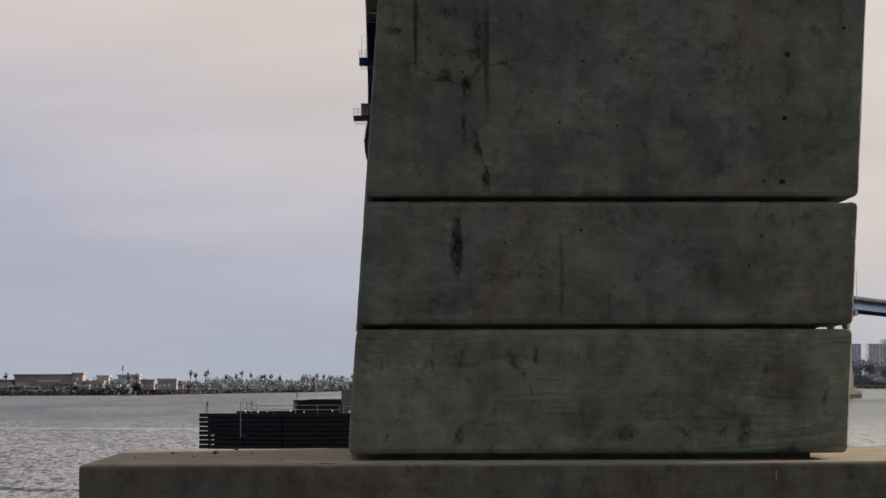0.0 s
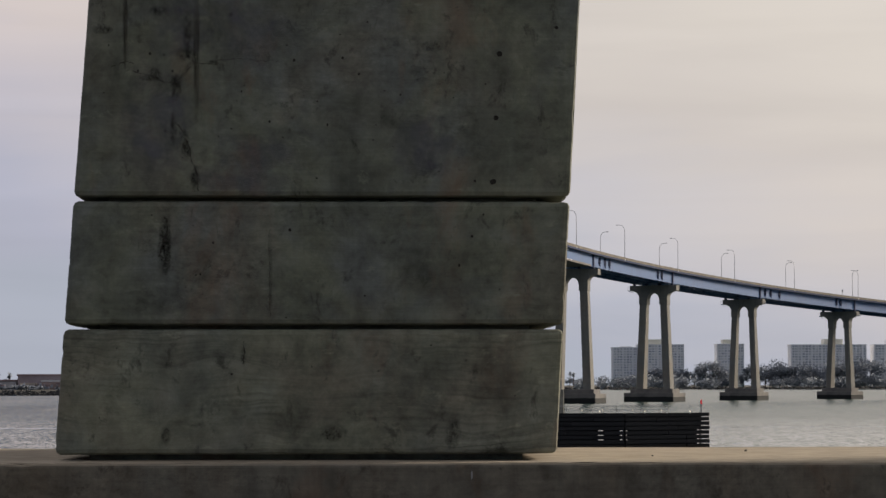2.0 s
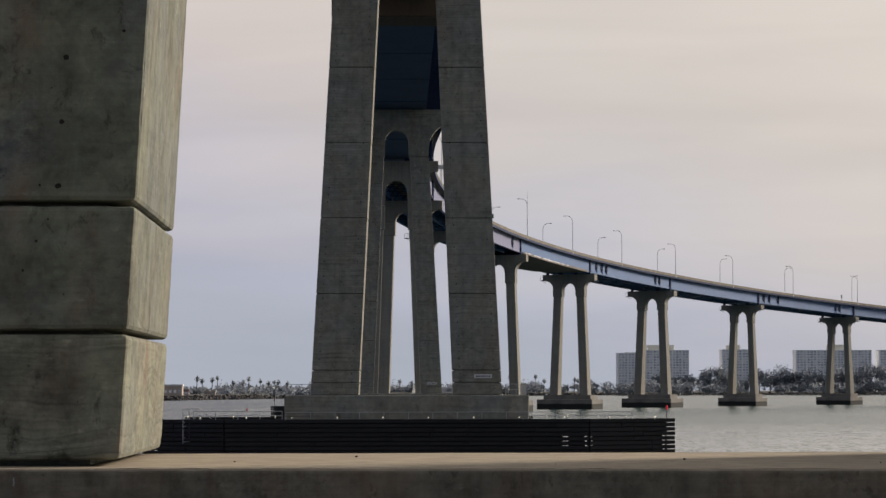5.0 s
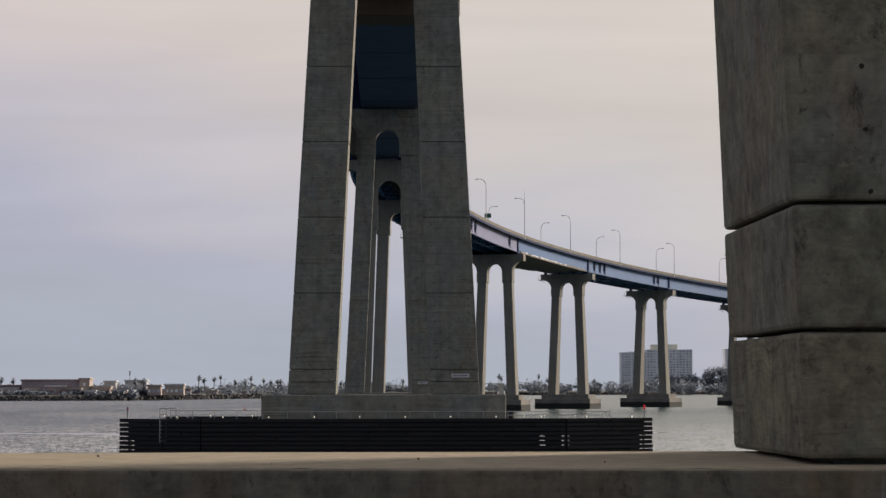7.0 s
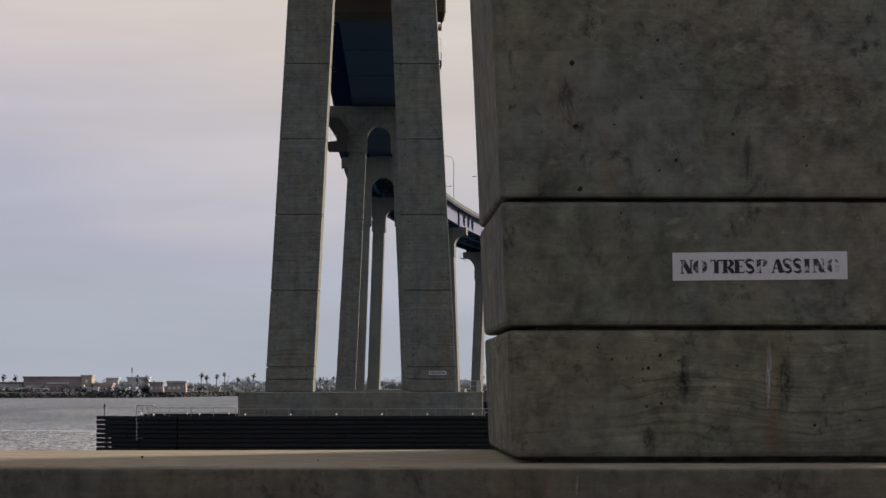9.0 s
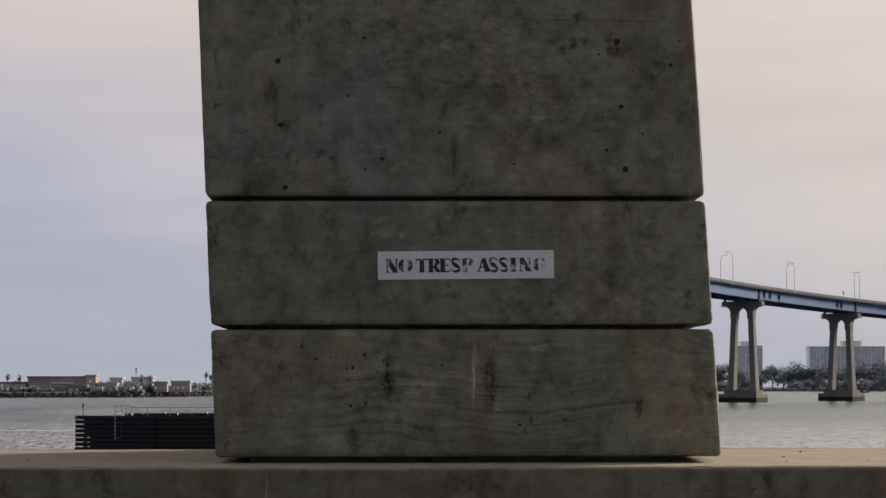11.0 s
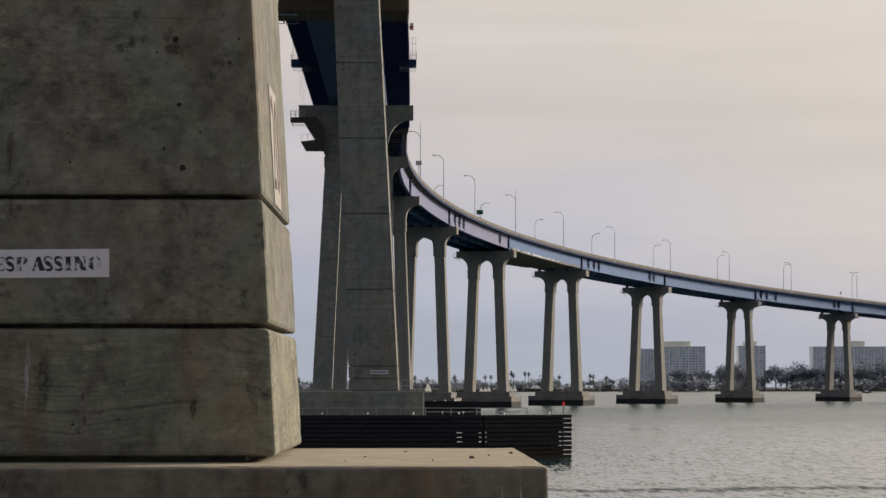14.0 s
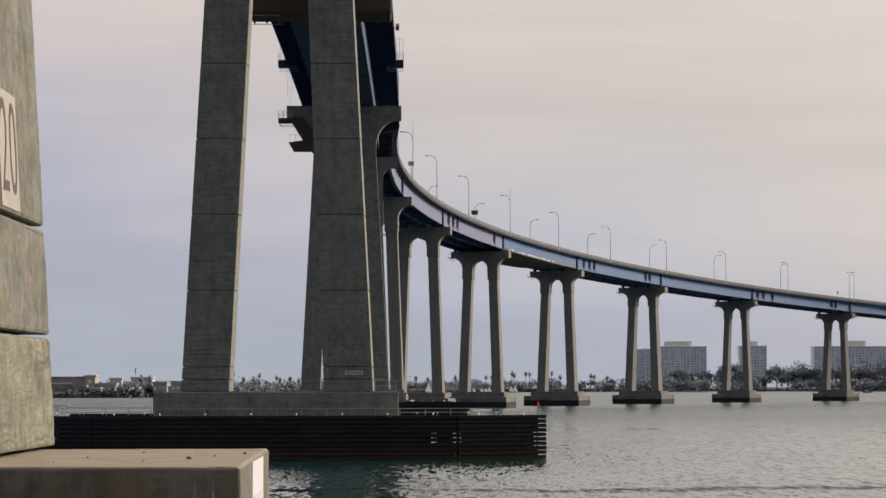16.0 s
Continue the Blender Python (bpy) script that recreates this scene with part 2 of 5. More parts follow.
PARAPET = concrete("parapet_concrete", ((0.150, 0.138, 0.114), (0.132, 0.122, 0.104), (0.142, 0.122, 0.098)), (0.10, 0.090, 0.075), 0.25, 0.0, 0.6)
GALVANISED = painted("galvanised_steel", (0.42, 0.43, 0.44), 0.45, 0.2, (0.2, 0.19, 0.17), 2.0)
WHITE = painted("white_paint", (0.60, 0.59, 0.64), 0.5, 0.12, (0.5, 0.48, 0.45), 3.0)
RED = painted("red_paint", (0.45, 0.03, 0.03), 0.5, 0.1, (0.2, 0.03, 0.03), 3.0)
STEEL = painted("rusty_dark_steel", (0.045, 0.040, 0.038), 0.7, 0.4, (0.08, 0.045, 0.03), 0.6)
TARP = painted("brown_tarpaulin", (0.10, 0.065, 0.04), 0.8, 0.4, (0.03, 0.02, 0.015), 0.5)
RUBBLE = painted("shore_rubble", (0.065, 0.063, 0.065), 0.9, 0.5, (0.05, 0.05, 0.045), 0.15)


def timber_material():
    m, n, l, b = material("tarred_timber", 0.75, 0.0, 0.3)
    g = noise_tex(n, l, coords(n, l, (0.5, 6.0, 6.0)), 1.5, 6, 0.6, 0.4)
    info = n.new("ShaderNodeObjectInfo")
    col = ramp(n, l, g, [(0.3, (0.010, 0.010, 0.013)), (0.7, (0.027, 0.026, 0.029))])
    col = mix(n, l, 0.35, col, ramp(n, l, info.outputs["Random"], [(0.0, grey(0.25)), (1.0, grey(0.75))]), "OVERLAY")
    geo, at, wet = n.new("ShaderNodeNewGeometry"), n.new("ShaderNodeSeparateXYZ"), n.new("ShaderNodeMapRange")
    l.new(geo.outputs["Position"], at.inputs[0])
    rag = n.new("ShaderNodeMath")
    rag.operation = "MULTIPLY_ADD"
    rag.inputs[1].default_value = 0.5
    l.new(noise_tex(n, l, coords(n, l, (0.7, 0.7, 0.7)), 1.0, 4), rag.inputs[0])
    l.new(at.outputs["Z"], rag.inputs[2])
    wet.inputs[1].default_value, wet.inputs[2].default_value = 0.95, 0.60
    l.new(rag.outputs[0], wet.inputs[0])
    col = mix(n, l, wet.outputs[0], col, (0.038, 0.027, 0.014))
    l.new(col, b.inputs["Base Color"])
    bump(n, l, b, g, 0.4, 0.02)
    return m


def tide_material():
    """Footing concrete with the dark band that the tide leaves above the water."""
    m, n, l, b = material("tide_marked_concrete", 0.85, 0.0, 0.3)
    c = coords(n, l, (0.25,) * 3)
    f = noise_tex(n, l, c, 1.2, 6, 0.6)
    col = ramp(n, l, f, [(0.35, (0.125, 0.120, 0.115)), (0.65, (0.20, 0.188, 0.172))])
    ge, sp = n.new("ShaderNodeTexCoord"), n.new("ShaderNodeSeparateXYZ")
    l.new(ge.outputs["Object"], sp.inputs[0])
    ad = n.new("ShaderNodeMath")
    ad.operation = "MULTIPLY_ADD"
    ad.inputs[1].default_value = 0.5
    l.new(f, ad.inputs[0])
    l.new(sp.outputs["Z"], ad.inputs[2])
    band = n.new("ShaderNodeMapRange")
    band.inputs[1].default_value, band.inputs[2].default_value = 1.75, 1.5
    l.new(ad.outputs[0], band.inputs[0])
    col = mix(n, l, band.outputs[0], col, (0.018, 0.020, 0.020))
    l.new(col, b.inputs["Base Color"])
    bump(n, l, b, f, 0.3, 0.05)
    return m


def water_material():
    """Wind-ruffled water: wave faces of several sizes, all leaned towards the camera's shore to fit its view, rougher
    in the west of the bay.
    """
    m, n, l, b = material("sea_water", 0.05, 0.0, 0.5)
    b.inputs["IOR"].default_value = 1.333

    def calc(op, *args):
        k = n.new("ShaderNodeMath")
        k.operation = op
        for i, v in enumerate(args):
            if isinstance(v, (int, float)):
                k.inputs[i].default_value = v
            else:
                l.new(v, k.inputs[i])
        return k.outputs[0]

    def span(v, a, c, lo, hi):
        k = n.new("ShaderNodeMapRange")
        for i, q in enumerate((a, c, lo, hi)):
            k.inputs[i + 1].default_value = q
        l.new(v, k.inputs[0])
        return k.outputs[0]

    po = n.new("ShaderNodeSeparateXYZ")
    l.new(coords(n, l), po.inputs[0])
    px, py = po.outputs["X"], po.outputs["Y"]
    gust = noise_tex(n, l, coords(n, l, (0.020, 0.0045, 1)), 1.0, 4, 0.55, 0.6)
    # chop: many small crests, fewer broad ones
    chop = noise_tex(n, l, coords(n, l, (2.2, 0.30, 1), (0, 0, 0.03)), 1.0, 3, 0.6, 0.4)
    broad = noise_tex(n, l, coords(n, l, (0.55, 0.10, 1), (0, 0, -0.04)), 1.0, 4, 0.6, 0.5)
    fine = noise_tex(n, l, coords(n, l, (5.0, 0.75, 1), (0, 0, 0.06)), 1.0, 4, 0.62)
    wave = calc("ADD", calc("ADD", calc("MULTIPLY", chop, 0.40), calc("MULTIPLY", broad, 0.16)), calc("MULTIPLY", fine, 0.44))
    lean = calc("POWER", span(wave, 0.40, 0.70, 0.0, 1.0), 2.6)
    west = span(px, 15.0, -45.0, 0.0, 1.0)
    deep = ramp(n, l, gust, [(0.35, (0.008, 0.032, 0.031)), (0.65, (0.014, 0.046, 0.044))])
    # west base is bluer: the reflected low sky is put into the colour
    l.new(mix(n, l, west, deep, (0.034, 0.066, 0.112)), b.inputs["Base Color"])
    wind = calc("MULTIPLY", span(gust, 0.32, 0.66, 0.75, 1.2), calc("MULTIPLY_ADD", west, WEST, 1.0))
    # the slick wake of a boat across the bay, and a steeper ridge of swell nearer the shore
    wob = noise_tex(n, l, coords(n, l, (0.02, 0.02, 1)), 1.0, 3)
    slick = calc("ABSOLUTE", calc("SUBTRACT", calc("MULTIPLY_ADD", wob, 26.0, py), 355.0))
    wind = calc("MULTIPLY", wind, span(slick, 2.0, 5.0, 0.25, 1.0))
    wob2 = noise_tex(n, l, coords(n, l, (0.11, 0.05, 1)), 1.0, 4)
    ridge = calc("ABSOLUTE", calc("SUBTRACT", calc("MULTIPLY_ADD", wob2, 22.0, py), 140.5))
    crest = calc("MULTIPLY", span(ridge, 0.4, 3.0, 0.28, 0.0), span(chop, 0.38, 0.58, 0.2, 1.0))
    # farther water gets more tilt and roughness, to smear the piers' reflections
    far_smear = span(py, 220.0, 460.0, 0.0, 1.0)
    l.new(calc("MULTIPLY_ADD", far_smear, 0.15, 0.05), b.inputs["Roughness"])
    floor_tilt = calc("MULTIPLY_ADD", far_smear, 0.014, 0.022)
    ty = calc("ADD", calc("MULTIPLY", calc("ADD", calc("MULTIPLY", lean, TALL), floor_tilt), wind), crest)
    tx = calc("MULTIPLY", calc("SUBTRACT", noise_tex(n, l, coords(n, l, (1.6, 0.35, 1), (0, 0, 0.5)), 1.0, 3), 0.5), 0.24)
    up = n.new("ShaderNodeCombineXYZ")
    l.new(tx, up.inputs["X"])
    l.new(calc("MULTIPLY", ty, -1.0), up.inputs["Y"])
    up.inputs["Z"].default_value = 1.0
    nz = n.new("ShaderNodeVectorMath")
    nz.operation = "NORMALIZE"
    l.new(up.outputs[0], nz.inputs[0])
    l.new(nz.outputs[0], b.inputs["Normal"])
    return m


TALL, WEST = 0.52, 1.75      # steepness of the chop, and how much rougher the west is


def foliage_material(name, a, c2):
    """Leaves that let part of the light through."""
    m, n, l, b = material(name, 0.8, 0.0, 0.2)
    geo = n.new("ShaderNodeNewGeometry")
    col = ramp(n, l, geo.outputs["Random Per Island"], [(0.0, a), (1.0, c2)])
    l.new(col, b.inputs["Base Color"])
    tr, mx = n.new("ShaderNodeBsdfTranslucent"), n.new("ShaderNodeMixShader")
    # transmission is boosted to lighten far crowns in place of haze
    l.new(mix(n, l, 1.0, col, (1.9, 1.9, 1.85), "MULTIPLY"), tr.inputs["Color"])
    mx.inputs[0].default_value = 0.88
    l.new(b.outputs[0], mx.inputs[1])
    l.new(tr.outputs[0], mx.inputs[2])
    l.new(mx.outputs[0], n["Material Output"].inputs["Surface"])
    return m


def land_material(name, low, mid, high):
    m, n, l, b = material(name, 0.9, 0.0, 0.2)
    c = coords(n, l, (0.02, 0.02, 0.02))
    f = noise_tex(n, l, c, 1.5, 7, 0.65)
    l.new(ramp(n, l, f, [(0.3, low), (0.5, mid), (0.7, high)]), b.inputs["Base Color"])
    bump(n, l, b, f, 0.5, 0.4)
    return m


def stucco(name, color):
    m, n, l, b = material(name, 0.8, 0.0, 0.3)
    f = noise_tex(n, l, coords(n, l, (0.1, 0.1, 0.05)), 1.3, 5)
    l.new(mix(n, l, 0.4, color, ramp(n, l, f, [(0.3, grey(0.3)), (0.7, grey(0.7))]), "OVERLAY"), b.inputs["Base Color"])
    return m


TIMBER = timber_material()
TIDE = tide_material()
WATER = water_material()
# Leaf colours are raised and blued: distance haze is put into them.
LEAF = foliage_material("hazed_far_foliage", (0.158, 0.176, 0.210), (0.186, 0.204, 0.238))
PALM_LEAF = foliage_material("hazed_palm_foliage", (0.138, 0.152, 0.178), (0.168, 0.182, 0.206))
TRUNK = painted("palm_bark", (0.14, 0.115, 0.09), 0.9, 0.3, (0.05, 0.04, 0.03), 0.5)
LAND = land_material("dry_shore_ground", (0.145, 0.138, 0.115), (0.20, 0.19, 0.155), (0.28, 0.255, 0.205))
FAR_LAND = land_material("dark_scrub_ground", (0.055, 0.057, 0.054), (0.075, 0.074, 0.068), (0.105, 0.100, 0.088))
# Glass tone differs pane by pane; all of it is paled for distance haze.
HAZED_GLASS, _n, _l, _b = material("hazed_window_glass", 0.25, 0.0, 0.6)
_at, _sn, _wh = _n.new("ShaderNodeNewGeometry"), _n.new("ShaderNodeVectorMath"), _n.new("ShaderNodeTexWhiteNoise")
_sn.operation, _sn.inputs[1].default_value = "SNAP", (3.7, 40.0, 3.05)
_l.new(_at.outputs["Position"], _sn.inputs[0])
_l.new(_sn.outputs[0], _wh.inputs["Vector"])
_l.new(ramp(_n, _l, _wh.outputs["Value"], [(0.15, (0.36, 0.40, 0.48)), (0.55, (0.54, 0.58, 0.64)), (0.85, (0.74, 0.75, 0.76))]), _b.inputs["Base Color"])
# Near-black for holes and writing; the shade inside the holes is this colour.
HOLE, _n, _l, _b = material("hole_shade_and_ink", 0.95, 0.0, 0.1)
_b.inputs["Base Color"].default_value = (0.030, 0.028, 0.025, 1)
GREEN_SIGN = painted("green_road_sign", (0.02, 0.10, 0.06), 0.4, 0.1)


# ---- mesh helpers ----
def part(name, bm, mat, parent=None, label=""):
    me = bpy.data.meshes.new(name)
    bm.to_mesh(me)
    bm.free()
    me.materials.append(mat)
    ob = new(name, me)
    if parent is not None:
        ob.parent = parent
    return tagged(ob, label)


def thing(name, label, category, group="", m=None):
    ob = new(name)
    ob.empty_display_size = 0.3
    if m is not None:
        ob.matrix_basis = m
    return tagged(ob, label, category, group)


def hexa(bm, low, high, bevel=0.0, seg=1):
    """A block from its low and high outlines: four corners each, counter-clockwise."""
    v = [bm.verts.new(p) for p in (*low, *high)]
    fs = [bm.faces.new([v[i] for i in q]) for q in ((3, 2, 1, 0), (4, 5, 6, 7), (0, 1, 5, 4), (1, 2, 6, 5), (2, 3, 7, 6), (3, 0, 4, 7))]
    if bevel:
        es = {e for f in fs for e in f.edges}
        bmesh.ops.bevel(bm, geom=list(es), offset=bevel, segments=seg, affect="EDGES", profile=0.5)
    return bm


def rect(x0, x1, y0, y1, z):
    return [(x0, y0, z), (x1, y0, z), (x1, y1, z), (x0, y1, z)]


def box(x0, x1, y0, y1, z0, z1, bevel=0.0, bm=None, seg=1):
    return hexa(bm or bmesh.new(), rect(x0, x1, y0, y1, z0), rect(x0, x1, y0, y1, z1), bevel, seg)


def rod(bm, a, b, r0, r1=None, sides=6):
    """A tapered bar from a to b."""
    a, b = Vector(a), Vector(b)
    r1 = r0 if r1 is None else r1
    d = (b - a).normalized()
    u = d.orthogonal().normalized()
    w = d.cross(u)
    rings = []
    for p, r in ((a, r0), (b, r1)):
        rings.append([bm.verts.new(p + (u * math.cos(k * math.tau / sides) + w * math.sin(k * math.tau / sides)) * r) for k in range(sides)])
    for k in range(sides):
        q = (k + 1) % sides
        bm.faces.new((rings[0][k], rings[0][q], rings[1][q], rings[1][k]))
    bm.faces.new(rings[0][::-1])
    bm.faces.new(rings[1])
    return bm


def extrude_profile(outline, y0, y1, bm=None):
    """A slab from an outline in x and z, between two y."""
    bm = bm or bmesh.new()
    a = [bm.verts.new((x, y0, z)) for x, z in outline]
    b = [bm.verts.new((x, y1, z)) for x, z in outline]
    bm.faces.new(a)
    bm.faces.new(b[::-1])
    for i in range(len(a)):
        j = (i + 1) % len(a)
        bm.faces.new((a[j], a[i], b[i], b[j]))
    bmesh.ops.recalc_face_normals(bm, faces=bm.faces)
    return bm


def worn_edges(bm, cuts=70, amp=0.003, chip=0.007):
    """Splits the long edges and lets them waver and chip a little, within the plane of the front."""
    long_edges = [e for e in bm.edges if e.calc_length() > 0.8]
    bmesh.ops.subdivide_edges(bm, edges=long_edges, cuts=cuts, use_grid_fill=False)
    mid = sum((v.co for v in bm.verts), Vector()) / len(bm.verts)
    for v in bm.verts:
        p = v.co.copy()
        q = Vector((p.x, p.y * 0.2, p.z))
        d = noise.noise_vector(q * 5.0) * amp + noise.noise_vector(q * 23.0) * amp * 0.6
        bite = max(0.0, noise.noise(q * 9.0 + Vector((3, 7, 1))) - 0.32) * chip * 3.0
        v.co.x += d.x - math.copysign(bite, p.x - mid.x)
        v.co.z += d.z - math.copysign(bite, p.z - mid.z)
    return bm


# ---- line of the bridge ----
SPAN, CURVE_R, CURVE_S, HEAD = 84.3645, 871.97, -11.842, -0.0264
X2, Y2 = 4.996, 480.38


def sideways_fit(s):
    """A sideways shift of the deck, fading out along it, that fits it to the camera's view."""
    return 0.8 * math.exp(-((s + 40) / 150) ** 2)


def centre(s):
    """Middle of the deck and its heading at s metres beyond the start of the girder spans."""
    if s <= CURVE_S:
        x, y = X2 + CURVE_S * math.sin(HEAD), Y2 + CURVE_S * math.cos(HEAD)
        return x + (s - CURVE_S) * 0.0095 + sideways_fit(s), y + (s - CURVE_S), 0.0095
    xs, ys, th = X2 + CURVE_S * math.sin(HEAD), Y2 + CURVE_S * math.cos(HEAD), HEAD + (s - CURVE_S) / CURVE_R
    return xs + sideways_fit(s) + CURVE_R * (math.cos(HEAD) - math.cos(th)), ys + CURVE_R * (math.sin(th) - math.sin(HEAD)), th


def top_z(s):
    return 54.8 - 0.0165 * s - 1.39e-5 * s * s


def sweep(outline, s0, s1, step=6.0, bm=None):
    """Carries an outline (offset to the right, height below the parapet's top) along the deck."""
    bm = bm or bmesh.new()
    rings, n = [], max(1, int(math.ceil((s1 - s0) / step)))
    for i in range(n + 1):
        s = s0 + (s1 - s0) * i / n
        x, y, th = centre(s)
        rings.append([bm.verts.new((x + o * math.cos(th), y - o * math.sin(th), top_z(s) + h)) for o, h in outline])
    k = len(outline)
    for a, b in zip(rings, rings[1:]):
        for i in range(k):
            j = (i + 1) % k
            bm.faces.new((a[i], a[j], b[j], b[i]))
    bm.faces.new(rings[0][::-1])
    bm.faces.new(rings[-1])
    bmesh.ops.recalc_face_normals(bm, faces=bm.faces)
    return bm


# ---- water and land ----
bm = bmesh.new()
for x, y in ((-4500, -600), (4500, -600), (4500, 4800), (-4500, 4800)):
    bm.verts.new((x, y, -0.3))
bm.faces.new(bm.verts)
tagged(part("water", bm, WATER), "grey-green harbour water with small wind ripples", "water", kind="structure")

# the bank on which the camera stands, sloping into the water
bm = bmesh.new()
prev = None
for i in range(41):
    x = -600 + i * 30
    row = [bm.verts.new((x, y, z)) for y, z in ((-600, 4.2), (-60, 3.95), (-4.0, 3.9), (-1.5, 3.6), (3.5, 0.4), (9, -1.5))]
    if prev:
        for a in range(5):
            bm.faces.new((prev[a], row[a], row[a + 1], prev[a + 1]))
    prev = row
tagged(part("ground", bm, LAND), "dry earth bank sloping down to the water", "ground", kind="structure")

# far shore
def bay(x, y):
    """Moves a far-shore x sideways with distance, to fit the camera's view."""
    return x + (0.0207 + 0.0024 * min(1.0, max(0.0, (y - 2200) / 300))) * (y + 21)


SHORE = [(-1500, 1490), (-520, 1505), (-226, 1519), (-171, 1526), (-149, 1649), (-109, 1910), (-60, 2350), (20, 2800), (160, 3020), (306, 3090), (460, 3100), (800, 3120), (1800, 3200)]
bm = bmesh.new()
SHORE = [(bay(x, y), y) for x, y in SHORE]
prev = None
for x, y in SHORE:
    d = Vector((x * 0.35, 1.0 * y, 0)).normalized()
    row = [bm.verts.new((x + d.x * q, y + d.y * q, z)) for q, z in ((-2, -0.5), (5, 2.4), (14, 3.2), (60, 3.4), (2500 - y * 0.2, 4.0))]
    if prev:
        for a in range(4):
            bm.faces.new((prev[a], row[a], row[a + 1], prev[a + 1]))
    prev = row
tagged(part("far_shore", bm, FAR_LAND), "low flat far shore of dry ground", "shore", kind="structure")
rnd = random.Random(5)
cube = [(-1, -1, -1), (1, -1, -1), (1, 1, -1), (-1, 1, -1), (-1, -1, 1), (1, -1, 1), (1, 1, 1), (-1, 1, 1)]
sides = [(3, 2, 1, 0), (4, 5, 6, 7), (0, 1, 5, 4), (1, 2, 6, 5), (2, 3, 7, 6), (3, 0, 4, 7)]
stone_v, stone_f = [], []
for (xa, ya), (xb, yb) in zip(SHORE[1:], SHORE[2:12]):
    steps = int(math.hypot(xb - xa, yb - ya) / 4)
    for i in range(steps):
        for q in range(9):
            f = (i + rnd.random()) / steps
            z = rnd.uniform(-0.4, 2.5)
            x, y, r, turn = xa + (xb - xa) * f + rnd.uniform(-2, 2), ya + (yb - ya) * f - 2 + z * 2 + rnd.uniform(-1, 1), rnd.uniform(0.6, 1.2), rnd.uniform(0, 3)
            k = len(stone_v)
            for cx, cy, cz in cube:
                g = [r * rnd.uniform(0.45, 1.0) for _ in range(3)]
                u, w = cx * g[0] * 1.4, cy * g[1]
                stone_v.append((x + u * math.cos(turn) - w * math.sin(turn), y + u * math.sin(turn) + w * math.cos(turn), z + cz * g[2] * 0.8))
            stone_f += [tuple(k + j for j in s) for s in sides]
me = bpy.data.meshes.new("riprap")
me.from_pydata(stone_v, [], stone_f)
bm = bmesh.new()
bm.from_mesh(me)
bpy.data.meshes.remove(me)
tagged(part("riprap", bm, RUBBLE), "dark rubble stones along the far waterline", "rocks", kind="stuff")


# ---- bridge deck ----
deck = thing("bridge_deck", "long curving bridge deck with blue steel girders and concrete parapets", "bridge")
END = 900.0
part("deck_slab", sweep([(-8.3, -0.80), (8.3, -0.80), (8.3, -1.05), (6.9, -1.30), (-6.9, -1.30), (-8.3, -1.05)], -560, END, 8), PARAPET, deck, "grey concrete roadway slab")
for sd in (1, -1):
    part("parapet", sweep([(sd * 8.05, 0.0), (sd * 8.27, 0.0), (sd * 8.38, -0.85), (sd * 7.85, -0.80), (sd * 8.05, -0.4)][:: sd], -560, END, 6), PARAPET, deck, "tan concrete parapet")
    # dark strip that paints the shade below the parapet
    part("edge_beam", sweep([(sd * 8.20, -0.86), (sd * 8.40, -0.86), (sd * 8.34, -1.45), (sd * 8.15, -1.45)][:: sd], -560, END, 6), BLUE_DARK, deck, "dark blue band for shade under the deck edge")
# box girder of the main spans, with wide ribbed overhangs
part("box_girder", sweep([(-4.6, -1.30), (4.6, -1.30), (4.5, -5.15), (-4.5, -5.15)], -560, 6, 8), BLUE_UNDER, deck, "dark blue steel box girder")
for k in range(0, 130):
    s = -420 + k * 3.2
    x, y, th = centre(s)
    if s > -12:
        break
    m = Matrix.Translation((x, y, top_z(s))) @ Matrix.Rotation(-th, 4, "Z")
    for sd in (-1, 1):
        bm = extrude_profile([(sd * 4.6, -1.3), (sd * 8.3, -1.2), (sd * 8.3, -1.6), (sd * 4.6, -2.6)], -0.08, 0.08)
        bm.transform(m)
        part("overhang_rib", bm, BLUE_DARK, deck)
for k in range(40):
    s = -330 + k * 27.0
    if s > -10:
        break
    x, y, th = centre(s)
    bm = box(-4.5, 4.5, -0.10, 0.10, -5.24, -5.14)
    bm.transform(Matrix.Translation((x, y, top_z(s))) @ Matrix.Rotation(-th, 4, "Z"))
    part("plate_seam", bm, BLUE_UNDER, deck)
for o in (-6.9, -2.4, 2.4, 6.9):
    for sa, sb in ((0, 3 * SPAN), (3 * SPAN, END)):
        bm = sweep([(o - 0.06, -1.30), (o + 0.06, -1.30), (o + 0.06, -5.05), (o - 0.06, -5.05)], sa, sb, 6)
        sweep([(o - 0.32, -5.05), (o + 0.32, -5.05), (o + 0.32, -5.15), (o - 0.32, -5.15)], sa, sb, 6, bm)
        # the outer right girder is paler over the first three spans
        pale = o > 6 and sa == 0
        part("plate_girder", bm, BLUE_PALE if pale else BLUE, deck, "pale lilac-blue steel plate girder" if pale else "blue painted steel plate girder")
